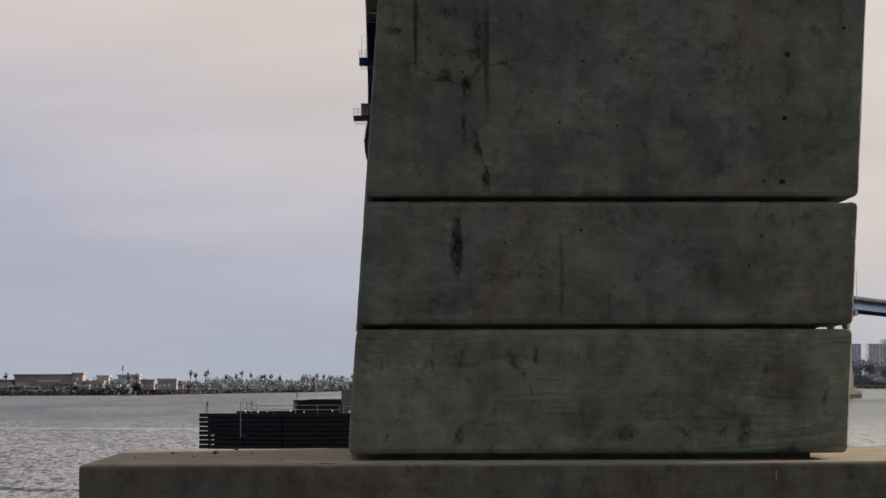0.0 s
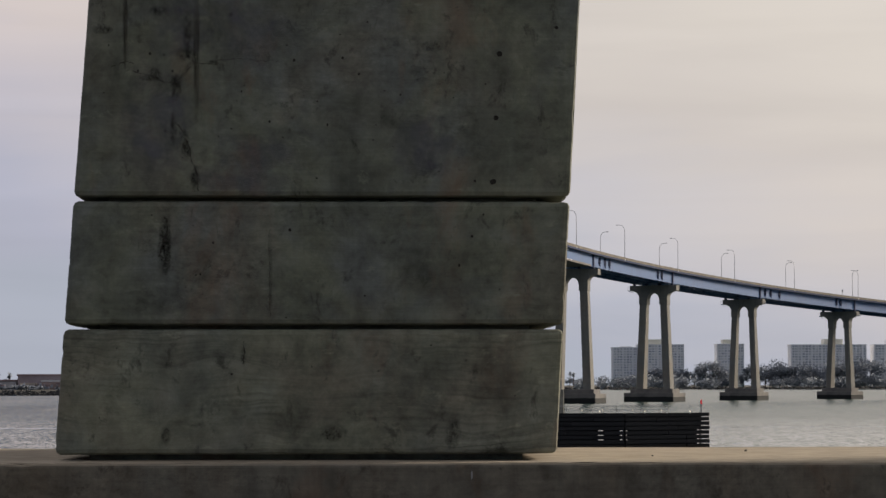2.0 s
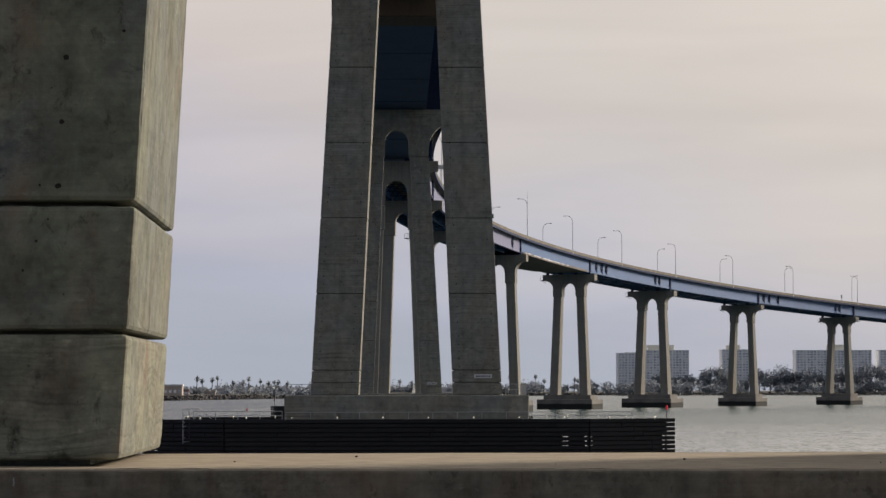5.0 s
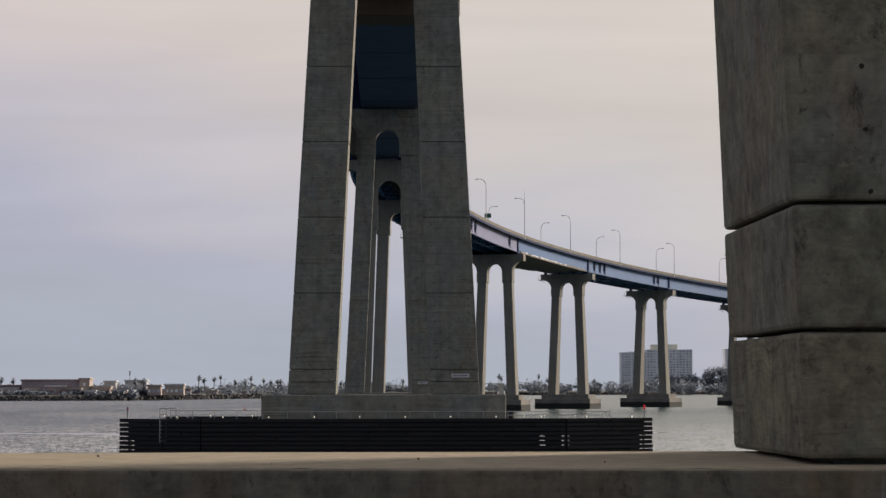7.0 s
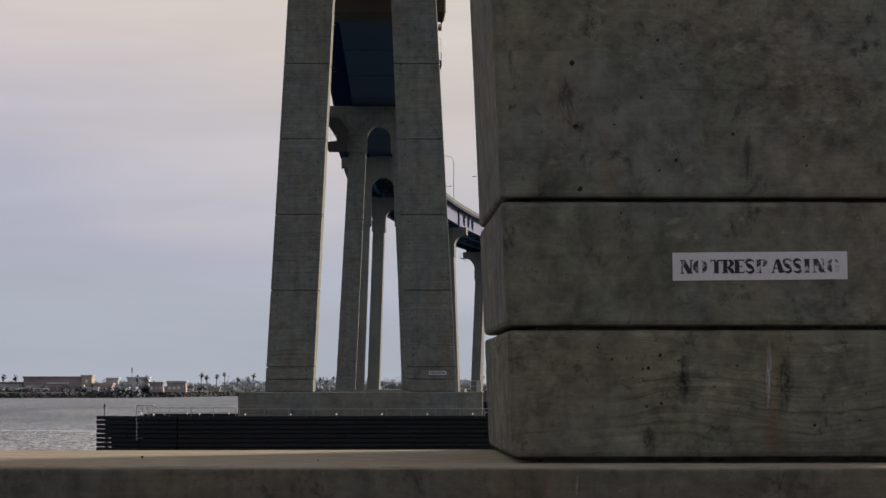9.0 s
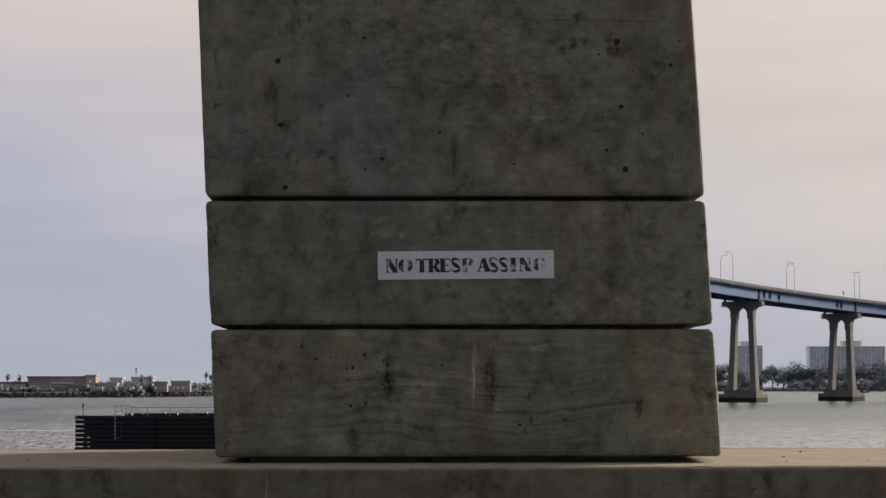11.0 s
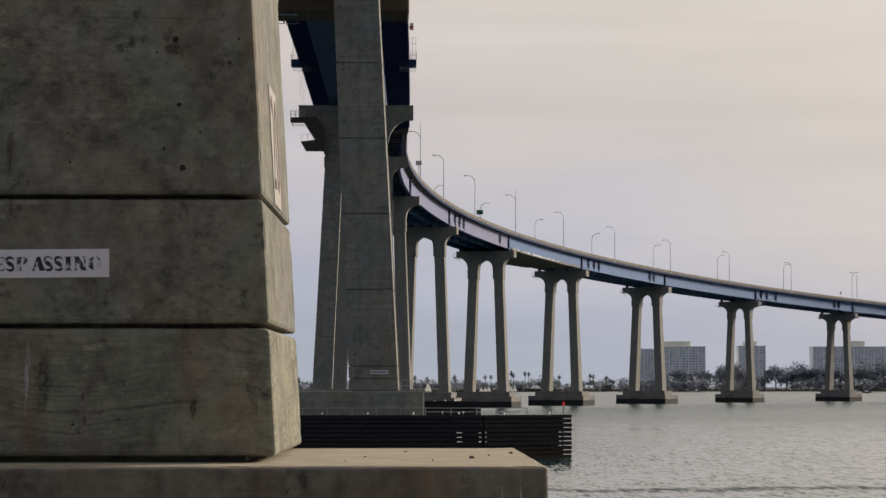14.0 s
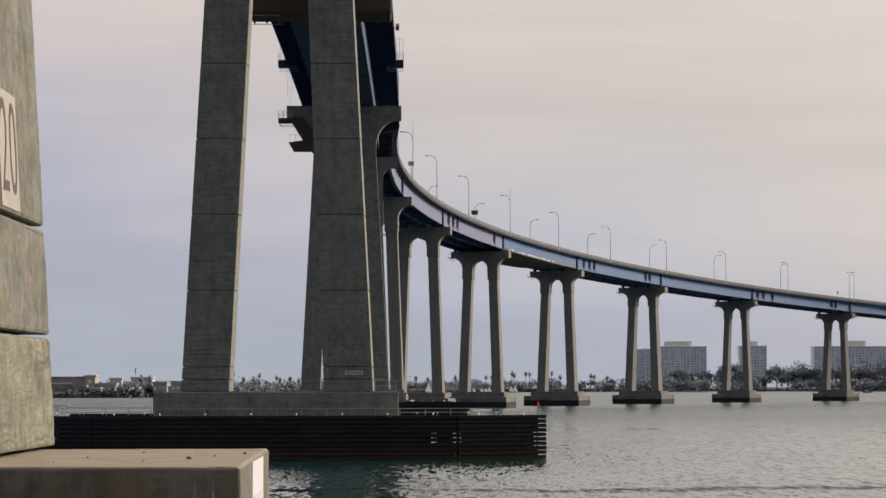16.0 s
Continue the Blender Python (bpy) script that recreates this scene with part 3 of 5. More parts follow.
for k in range(80):
    s = k * SPAN / 8
    if s > END:
        break
    x, y, th = centre(s)
    bm = bmesh.new()
    m = Matrix.Translation((x, y, top_z(s))) @ Matrix.Rotation(-th, 4, "Z")
    rod(bm, (-6.9, 0, -2.0), (6.9, 0, -2.0), 0.12, sides=4)
    rod(bm, (-6.9, 0, -4.6), (6.9, 0, -4.6), 0.12, sides=4)
    for a, b2 in ((-6.9, -2.4), (-2.4, 2.4), (2.4, 6.9)):
        rod(bm, (a, 0, -4.6), ((a + b2) / 2, 0, -2.0), 0.09, sides=4)
        rod(bm, (b2, 0, -4.6), ((a + b2) / 2, 0, -2.0), 0.09, sides=4)
    bm.transform(m)
    part("cross_frame", bm, BLUE_DARK, deck)
    for sd in (-1, 1):
        if k % 8 == 0:
            bm = box(min(sd * 6.9, sd * 7.35), max(sd * 6.9, sd * 7.35), -0.45, 0.45, -5.05, -1.35, 0.04)
            bm.transform(m)
            part("bearing_stiffener", bm, BLUE_DARK, deck, "dark blue vertical rib over a pier")


# ---- piers ----
def leg_blocks(parent, joints, x_in, x_out, y0, y1, z_base, s_in, s_out, s_y, gap, inset, mat, bevel=0.02, skew_in=0.0, skew_out=0.0, near=None):
    """One tapering leg: a recessed core and the cast lifts round it, with open grooves between the lifts. The skews
    carry the inner and the outer side a little to the right at the back. near: the paler stuff of a shore leg's lowest lift."""
    sg = 1 if x_out > x_in else -1

    def outline(z, d):
        a, b2 = x_in - sg * s_in * (z - z_base), x_out - sg * s_out * (z - z_base)
        lo, hi = (a, b2) if a < b2 else (b2, a)
        ya, yb = y0 + s_y * (z - z_base) + d, y1 - s_y * (z - z_base) - d
        k_lo, k_hi = (skew_in, skew_out) if sg > 0 else (skew_out, skew_in)
        return [(lo + d, ya, z), (hi - d, ya, z), (hi - d + k_hi, yb, z), (lo + d + k_lo, yb, z)]

    leg = part("leg", hexa(bmesh.new(), outline(joints[0] - gap, inset), outline(joints[-1], inset)), mat, parent)
    for za, zb in zip(joints, joints[1:]):
        low = za == joints[0] and near
        bm = hexa(bmesh.new(), outline(za + gap / 2, 0), outline(zb - gap / 2, 0), bevel, 2)
        if near and zb < 20:
            worn_edges(bm)
        part("cast_block", bm, near if low else mat, leg, "paler board-marked concrete lift" if low else "")
    return leg


def arch_cap(half, z_top, tip, legs_out, legs_in, z_collar, y0, y1, crown, flare=2.6):
    """Pier cap with one arch between the legs and a curved bracket at each end."""
    z_end = z_collar + flare
    side = [(half, z_top - tip)]
    for k in range(0, 9):
        a = k / 8 * math.pi / 2
        side.append((legs_out + (half - 0.55 - legs_out) * (1 - math.sin(a)), z_top - tip - (z_top - tip - z_end) * (1 - math.cos(a))))
    side += [(legs_out, z_collar), (legs_in, z_collar)]
    pts = [(-half, z_top), (half, z_top)] + side
    zs = z_top - crown - legs_in
    for k in range(13):
        a = k / 12 * math.pi
        pts.append((legs_in * math.cos(a), zs + legs_in * math.sin(a)))
    pts += [(-x, z) for x, z in side[::-1]]
    return extrude_profile(pts, y0, y1)


LIFTS = [5.0125, 6.040, 7.064, 13.40, 19.70, 26.0, 32.3, 38.6, 44.0]

# shore pier: foundation slab and two legs
near_pier = thing("bridge_pier", "massive weathered concrete bridge pier with two tapering legs", "bridge pier", "main span piers")
def slab_drop(x, y):
    """How far the slab's top is lowered at a place, most at the front right, to fit the camera's view."""
    return 0.026 * min(1.0, max(0.0, (x + 3.0) / 9.0)) * min(1.0, max(0.0, (3.6 - y) / 4.4))


bm = worn_edges(box(-9.10, 10.75, -0.87, 4.0, 1.0, 4.985, 0.035, seg=3), 160, 0.0035, 0.007)
for v in bm.verts:
    if v.co.z > 4.5:
        v.co.z -= slab_drop(v.co.x, v.co.y)
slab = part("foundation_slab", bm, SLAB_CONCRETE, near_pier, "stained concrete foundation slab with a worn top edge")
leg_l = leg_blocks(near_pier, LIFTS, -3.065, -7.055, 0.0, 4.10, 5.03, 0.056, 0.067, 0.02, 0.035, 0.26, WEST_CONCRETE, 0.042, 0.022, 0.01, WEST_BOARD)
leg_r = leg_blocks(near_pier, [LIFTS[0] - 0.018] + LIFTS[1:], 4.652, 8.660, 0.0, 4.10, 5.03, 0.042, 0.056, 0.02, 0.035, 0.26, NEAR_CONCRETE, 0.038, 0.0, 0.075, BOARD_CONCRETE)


def main_pier(cx, y, legs, z0, cap_z, slab_x, group, skew):
    p = thing("bridge_pier", "tall concrete bridge pier with tapering legs and arched cap", "bridge pier", group)
    part("foundation_slab", box(slab_x[0], slab_x[1], y - 2.0, y + 6.5, -1.0, z0 - 0.02, 0.08), FAR_CONCRETE, p)
    lifts = [z0 + v - 5.03 for v in LIFTS]
    for x_in, x_out, s_in, s_out in legs:
        leg_blocks(p, lifts, x_in, x_out, y, y + 4.1, z0, s_in, s_out, 0.02, 0.06, 0.15, FAR_CONCRETE, 0.04, skew, skew)
        # rows of form-tie marks near the edges of each lift
        r, bm = random.Random(int(y) + int(x_in * 10)), bmesh.new()
        sg = 1 if x_out > x_in else -1
        for z in np.arange(z0 + 0.5, 43.0, 0.62):
            a, b2 = x_in - sg * s_in * (z - z0), x_out - sg * s_out * (z - z0)
            for f in (0.16, 0.86):
                if r.random() < 0.75:
                    u, w, yy, q = a + (b2 - a) * f + r.uniform(-0.03, 0.03), float(z) + r.uniform(-0.05, 0.05), y + 0.02 * (float(z) - z0) - 0.006, r.uniform(0.03, 0.055)
                    bm.faces.new([bm.verts.new((u + q * math.cos(h * math.tau / 7) * r.uniform(0.7, 1.2), yy, w + q * math.sin(h * math.tau / 7) * r.uniform(0.7, 1.4))) for h in range(7)])
        tagged(part("tie_mark", bm, HOLE, p), kind="stuff")
    x_out = sum(abs(q[1] - cx) - q[3] * (44 - z0) for q in legs) / 2
    x_in = sum(abs(q[0] - cx) - q[2] * (44 - z0) for q in legs) / 2
    bm = arch_cap(9.2, cap_z, 2.2, x_out + 0.15, x_in - 0.15, 43.2, y + 0.55, y + 3.5, 3.2, 0.9)
    bm.transform(Matrix.Translation((cx, 0, 0)))
    part("pier_cap", bm, FAR_CONCRETE, p)
    return p


main_pier(2.85, 198.0, [(-1.08, -5.04, 0.0497, 0.0555), (6.74, 10.80, 0.0415, 0.0510)], 5.22, top_z(-282) - 5.3, (-7.15, 12.9), "main span piers", 0.12)
main_pier(5.2, 402.0, [(1.38, -1.74, 0.046, 0.054), (8.98, 12.35, 0.044, 0.0535)], 5.18, 50.7, (-4.2, 14.8), "main span piers", 0.03)


def girder_pier(s, drop=6.6, crown=2.7, shift=0.0, slight=1.0):
    """Pier of the girder spans in its own frame: origin on the water under the deck, y along the deck.
    slight: how much narrower its legs and footing are than those of the tall piers."""
    x, y, th = centre(s)
    zt = top_z(s) - 5.75
    p = thing("bridge_pier", "slender concrete bridge pier with arched cap and stepped footing", "bridge pier", "girder span piers", Matrix.Translation((x, y, 0)) @ Matrix.Rotation(-th, 4, "Z"))
    part("footing", box(-8.7 * slight, 9.3 * slight, -6.2 * slight, 6.2 * slight, -1.0, 2.75, 0.12), TIDE, p, "concrete footing with a dark tide mark")
    part("pedestal", box(-7.3 * slight, 8.1 * slight, -3.6 * slight, 3.6 * slight, 2.70, 4.1, 0.08), TIDE, p)
    zc = zt - drop
    off = 0.45 + shift
    spread = 0.5 + 0.5 * slight
    for sd in (-1, 1):
        lo = [sd * 4.925 * spread + off + q * 1.325 * slight for q in (-1, 1)]
        hi = [sd * 3.725 * spread + off + q * 1.275 * slight for q in (-1, 1)]
        part("leg", hexa(bmesh.new(), rect(lo[0], lo[1], -2.0 * slight, 2.0 * slight, 4.05), rect(hi[0], hi[1], -1.35 * slight, 1.35 * slight, zc + 0.3), 0.12), GIRDER_CONCRETE, p)
        mid, wide = sd * 3.69 * spread + off, 1.49 * slight
        part("collar", box(mid - wide, mid + wide, -1.58 * slight, 1.58 * slight, zc, zc + drop * 0.35, 0.1), GIRDER_CONCRETE, p)
    cap = arch_cap(8.5 * (0.65 + 0.35 * slight) - shift * 0.5 - (0.6 if s < 1 else 0.0), zt, 1.9, 3.69 * spread + 1.43 * slight, 3.69 * spread - 1.54 * slight, zc + drop * 0.30, -1.5 * slight, 1.5 * slight, crown, (5.4 if drop > 10 else drop * 0.06))
    cap.transform(Matrix.Translation((off, 0, 0)))
    part("pier_cap", cap, GIRDER_CONCRETE, p)
    ends = [] if s < 1.5 * SPAN else [-1] if slight == 1.0 else [-1, 1]
    for sd in ends:
        # inspection steps at the cap's ends
        e = 8.5 * (0.65 + 0.35 * slight)

        def out(u, v):
            return sorted((sd * (e + u) + off, sd * (e + v) + off))

        xa, xb = out(-0.6, 1.1)
        part("inspection_step", box(xa, xb, -0.6, 0.6, zt - 1.75, zt - 1.6), BLUE_DARK, p, "dark steel inspection step with a rail")
        for u in (0.15, 1.0):
            xx = sd * (e + u) + off
            part("rail_post", rod(bmesh.new(), (xx, -0.6, zt - 1.6), (xx, -0.6, zt - 0.5), 0.06, sides=4), GALVANISED, p)
        part("hand_rail", rod(bmesh.new(), (xa + 0.3, -0.6, zt - 0.5), (xb, -0.6, zt - 0.5), 0.06, sides=4), GALVANISED, p)
        part("hanger", rod(bmesh.new(), (xa + 0.3, -0.6, zt - 1.75), (sd * (e - 0.9) + off, -0.6, zt - 2.6), 0.07, sides=4), BLUE_DARK, p)
    for o in (-6.9, -2.4, 2.4, 6.9):
        part("bearing", box(o - 0.4, o + 0.4, -0.4, 0.4, zt - 0.02, zt + 0.62, 0.03), BLUE_DARK, p)
    return p


SHAPES = {0: (13.0, 3.7, 0.0), 1: (7.7, 2.6, 0.6), 2: (7.5, 2.5, 0.55), 3: (8.0, 2.7, 0.15), 4: (6.9, 2.7, 0.0), 5: (6.6, 2.6, 0.0)}
for k in range(11):
    girder_pier(k * SPAN, *SHAPES.get(k, (6.6, 2.6, 0.0, 0.85)))


# ---- marks and writing on the shore pier ----
def stain_material(name, color, strength, scale):
    """A thin film of grime, blotchy and fading out towards its rim."""
    m, n, l, b = material(name, 0.9, 0.0, 0.1)
    b.inputs["Base Color"].default_value = (*color, 1)
    f = noise_tex(n, l, coords(n, l, scale), 1.0, 7, 0.7, 0.3)
    c, mp = n.new("ShaderNodeTexCoord"), n.new("ShaderNodeMapping")
    mp.inputs["Location"].default_value, mp.inputs["Scale"].default_value = (-1, 0, -1), (2, 0, 2)
    l.new(c.outputs["Generated"], mp.inputs["Vector"])
    g = n.new("ShaderNodeTexGradient")
    g.gradient_type = "SPHERICAL"
    l.new(mp.outputs[0], g.inputs["Vector"])
    both = n.new("ShaderNodeMath")
    both.operation = "MULTIPLY"
    l.new(ramp(n, l, f, [(0.38, grey(0.0)), (0.66, grey(strength))]), both.inputs[0])
    l.new(ramp(n, l, g.outputs["Fac"], [(0.0, grey(0.0)), (0.55, grey(1.0))]), both.inputs[1])
    l.new(both.outputs[0], b.inputs["Alpha"])
    return m


def worn_ink(name, color, wear, scale):
    m, n, l, b = material(name, 0.8, 0.0, 0.2)
    b.inputs["Base Color"].default_value = (*color, 1)
    f = noise_tex(n, l, coords(n, l, scale), 1.0, 5, 0.65)
    l.new(ramp(n, l, f, [(wear, grey(1.0)), (wear + 0.14, grey(0.08))]), b.inputs["Alpha"])
    return m


CRACK, _n, _l, _b = material("crack_shadow", 0.95, 0.0, 0.1)
_b.inputs["Base Color"].default_value = (0.042, 0.038, 0.032, 1)
LILAC = painted("faded_lilac_paint", (0.50, 0.48, 0.56), 0.6, 0.3, (0.6, 0.58, 0.6), 6.0)
SHEET = painted("tarpaulin_sheet", (0.105, 0.095, 0.080), 0.8, 0.4, (0.05, 0.045, 0.04), 0.4)
GRIME = stain_material("dark_grime", (0.025, 0.023, 0.020), 0.80, (34, 34, 20))
DRIP = stain_material("brown_drip_stain", (0.045, 0.037, 0.030), 0.85, (24, 24, 1.2))
LIME = stain_material("white_lime_streak", (0.45, 0.45, 0.46), 0.8, (40, 40, 5))
BLOOM = stain_material("blue_grey_mineral_bloom", (0.148, 0.152, 0.178), 0.60, (4.0, 4.0, 5.0))
SOOT = stain_material("sooty_film", (0.060, 0.060, 0.053), 0.38, (3.0, 3.0, 2.0))
INK = worn_ink("worn_black_stencil_paint", (0.045, 0.045, 0.052), 0.53, (15, 15, 15))
INK_FRESH = worn_ink("black_stencil_paint", (0.038, 0.038, 0.045), 0.60, (16, 16, 16))
INK_FADED = worn_ink("faded_black_stencil_paint", (0.06, 0.06, 0.07), 0.455, (16, 16, 16))
BROWN_INK = worn_ink("faded_brown_stencil_paint", (0.10, 0.065, 0.055), 0.62, (8, 8, 8))


def lettering(parent, text, size, sx, mat, m, fat=0.004, name="lettering"):
    cu = bpy.data.curves.new(name, "FONT")
    cu.body, cu.size, cu.align_x, cu.align_y, cu.extrude, cu.offset = text, size, "CENTER", "CENTER", 0.001, fat
    cu.space_character = 1.08
    tmp = new("tmp_text", cu)
    me = bpy.data.meshes.new_from_object(tmp.evaluated_get(bpy.context.evaluated_depsgraph_get()))
    bpy.data.objects.remove(tmp)
    me.materials.clear()
    me.materials.append(mat)
    ob = new(name, me)
    ob.parent = parent
    ob.matrix_basis = m @ Matrix.Rotation(math.pi / 2, 4, "X") @ Matrix.Diagonal((sx, 1, 1, 1))
    return ob


def face_y(z):
    return 0.02 * (z - 5.03)


sign = thing("warning_sign", "white painted rectangle with worn black stencilled warning letters", "sign")
sign.matrix_basis = Matrix.Translation((6.635, face_y(6.533) - 0.003, 6.533)) @ Matrix.Rotation(radians(-0.5), 4, "Y") @ Matrix.Rotation(-0.02, 4, "X")
part("plate", box(-0.70, 0.70, -0.003, 0.010, -0.112, 0.112), WHITE, sign)


def stroke(bm, pts):
    """A flat stroke through (x, z, half-width) stations, the width taken across its run."""
    rows = []
    for i, (x, z, w) in enumerate(pts):
        a, b = pts[max(0, i - 1)], pts[min(len(pts) - 1, i + 1)]
        d = Vector((b[0] - a[0], b[1] - a[1])).normalized()
        w = w * 1.35 if w > 0.05 else w * 1.1
        rows.append([bm.verts.new((x + sg * d.y * w, 0, z - sg * d.x * w)) for sg in (-1, 1)])
    for a, b in zip(rows, rows[1:]):
        bm.faces.new((a[0], b[0], b[1], a[1]))


def arc(cx, cz, rx, rz, a0, a1, thin, thick, n=9):
    """Stations of a stroke round an ellipse, thickest in its middle."""
    return [(cx + rx * math.cos(radians(a0 + (a1 - a0) * k / n)), cz + rz * math.sin(radians(a0 + (a1 - a0) * k / n)), thin + (thick - thin) * math.sin(math.pi * k / n)) for k in range(n + 1)]


def stencil(letter):
    """A serifed stencil capital, one unit high and about 0.8 wide, about its own middle."""
    bm = bmesh.new()

    def bar(x0, x1, z, w=0.035):
        stroke(bm, [(x0, z, w), (x1, z, w)])

    def stem(x, w, z0=-0.5, z1=0.5, serif=0.1):
        stroke(bm, [(x, z0, w), (x, z1, w)])
        if serif:
            bar(x - w - serif, x + w + serif, z0 + 0.03)
            bar(x - w - serif, x + w + serif, z1 - 0.03)

    if letter == "I":
        stem(0, 0.12)
    elif letter == "T":
        stem(0, 0.12, -0.5, 0.40, 0)
        bar(-0.2, 0.2, -0.47)
        bar(-0.40, -0.05, 0.45, 0.05)
        bar(0.05, 0.40, 0.45, 0.05)
        stroke(bm, [(-0.39, 0.48, 0.03), (-0.36, 0.22, 0.01)])
        stroke(bm, [(0.39, 0.48, 0.03), (0.36, 0.22, 0.01)])
    elif letter == "E":
        stem(-0.16, 0.12)
        for z in (-0.46, 0.46):
            bar(0.0, 0.33, z, 0.04)
            stroke(bm, [(0.32, z, 0.035), (0.33, z * 0.5, 0.012)])
        bar(0.0, 0.18, 0.0, 0.03)
        stroke(bm, [(0.17, -0.12, 0.02), (0.17, 0.12, 0.02)])
    elif letter == "N":
        stem(-0.30, 0.045)
        stem(0.32, 0.045)
        stroke(bm, [(-0.24, 0.46, 0.12), (0.24, -0.46, 0.12)])
    elif letter == "O":
        stroke(bm, arc(-0.05, 0, 0.27, 0.45, 100, 260, 0.02, 0.13))
        stroke(bm, arc(0.05, 0, 0.27, 0.45, 80, -80, 0.02, 0.13))
    elif letter == "G":
        stroke(bm, arc(-0.05, 0, 0.27, 0.45, 100, 260, 0.02, 0.13))
        stroke(bm, arc(0.05, 0, 0.26, 0.45, 80, 25, 0.02, 0.06))
        stroke(bm, [(0.25, -0.45, 0.08), (0.25, -0.06, 0.08)])
        bar(0.10, 0.42, -0.05)
    elif letter in "PR":
        stem(-0.18, 0.11)
        stroke(bm, arc(0.02, 0.24, 0.26, 0.23, 85, -85, 0.02, 0.11))
        if letter == "R":
            stroke(bm, [(0.02, -0.02, 0.06), (0.20, -0.24, 0.11), (0.34, -0.48, 0.10)])
            bar(0.25, 0.46, -0.47)
    elif letter == "S":
        stroke(bm, arc(0.0, 0.24, 0.25, 0.23, 35, 200, 0.03, 0.08))
        stroke(bm, [(-0.22, 0.18, 0.07), (0.0, 0.0, 0.12), (0.22, -0.18, 0.07)])
        stroke(bm, arc(0.0, -0.24, 0.25, 0.23, 20, -145, 0.03, 0.08))
        for sg in (-1, 1):
            stroke(bm, [(sg * 0.24, sg * 0.44, 0.03), (sg * 0.25, sg * 0.26, 0.015)])
    elif letter == "A":
        stroke(bm, [(-0.30, -0.46, 0.04), (-0.04, 0.48, 0.04)])
        stroke(bm, [(0.02, 0.5, 0.10), (0.28, -0.46, 0.13)])
        bar(-0.18, 0.08, -0.16)
        bar(-0.42, -0.18, -0.47)
        bar(0.10, 0.46, -0.47)
    return bm


# centre of each letter along the plate, and how worn it is
INKS = {"f": INK_FRESH, "m": INK, "w": INK_FADED}
for letter, u, worn in zip("NOTRESPASSING", (-0.590, -0.480, -0.350, -0.258, -0.166, -0.082, 0.010, 0.137, 0.220, 0.300, 0.376, 0.470, 0.590), "mwmfffwfmmmww"):
    bm = stencil(letter)
    bm.transform(Matrix.Translation((u, -0.0045, -0.002)) @ Matrix.Diagonal((0.116, 1, 0.108, 1)))
    for f in bm.faces:
        f.normal_update()
        if f.normal.y > 0:
            f.normal_flip()
    part("letter", bm, INKS[worn], sign)

FADED_WHITE = painted("chalky_faded_white_paint", (0.36, 0.345, 0.32), 0.8, 0.6, (0.24, 0.215, 0.18), 3.0, 0.2)
number = thing("pier_number_panel", "white painted panel with faded brown stencilled pier number", "sign")
number.matrix_basis = Matrix.Translation((8.660 - 0.056 * 2.605 + 0.0386 + 0.003, 2.11, 7.635)) @ Matrix.Rotation(math.pi / 2 - 0.0183, 4, "Z") @ Matrix.Rotation(-0.056, 4, "X")
part("plate", box(-0.49, 0.49, -0.004, 0.02, -0.515, 0.515), FADED_WHITE, number)
lettering(number, "20", 1.20, 0.72, BROWN_INK, Matrix.Translation((0, -0.0065, -0.02)), -0.012)


notice = thing("notice_panel", "white painted panel with a faint lilac block of writing", "sign")
part("plate", box(10.745, 10.754, 0.87, 2.77, 3.9, 4.945), WHITE, notice)
part("writing_block", box(10.750, 10.757, 1.10, 2.60, 4.36, 4.66), LILAC, notice, "faded lilac writing block")
for k in range(5):
    part("writing_bar", box(10.750, 10.757, 1.2 + k * 0.3, 1.38 + k * 0.3, 4.12, 4.24), BROWN_INK, notice)


def patch(outline, mat, name, parent, lift=0.003):
    """A thin film on the front of the shore pier, given by x and z."""
    bm = bmesh.new()
    bm.faces.new([bm.verts.new((x, face_y(z) - lift, z)) for x, z in outline])
    return part(name, bm, mat, parent)


def blob(x, z, rx, rz, rnd, n=11):
    return [(x + rx * math.cos(k * math.tau / n) * rnd.uniform(0.7, 1.15), z + rz * math.sin(k * math.tau / n) * rnd.uniform(0.7, 1.15)) for k in range(n)]


def dimple(x, z, r, parent, rnd):
    """A form-tie hole: a shallow dark cone laid on the face with a ragged rim, the hole's shade in its colour."""
    bm = bmesh.new()
    y = face_y(z)
    rim = [bm.verts.new((x + r * math.cos(k * math.tau / 9) * rnd.uniform(0.8, 1.15), y - 0.0035, z + r * math.sin(k * math.tau / 9) * rnd.uniform(0.8, 1.15))) for k in range(9)]
    tip = bm.verts.new((x, y - 0.0005, z))
    for k in range(9):
        bm.faces.new((rim[k], rim[(k + 1) % 9], tip))
    part("tie_hole", bm, HOLE, parent)


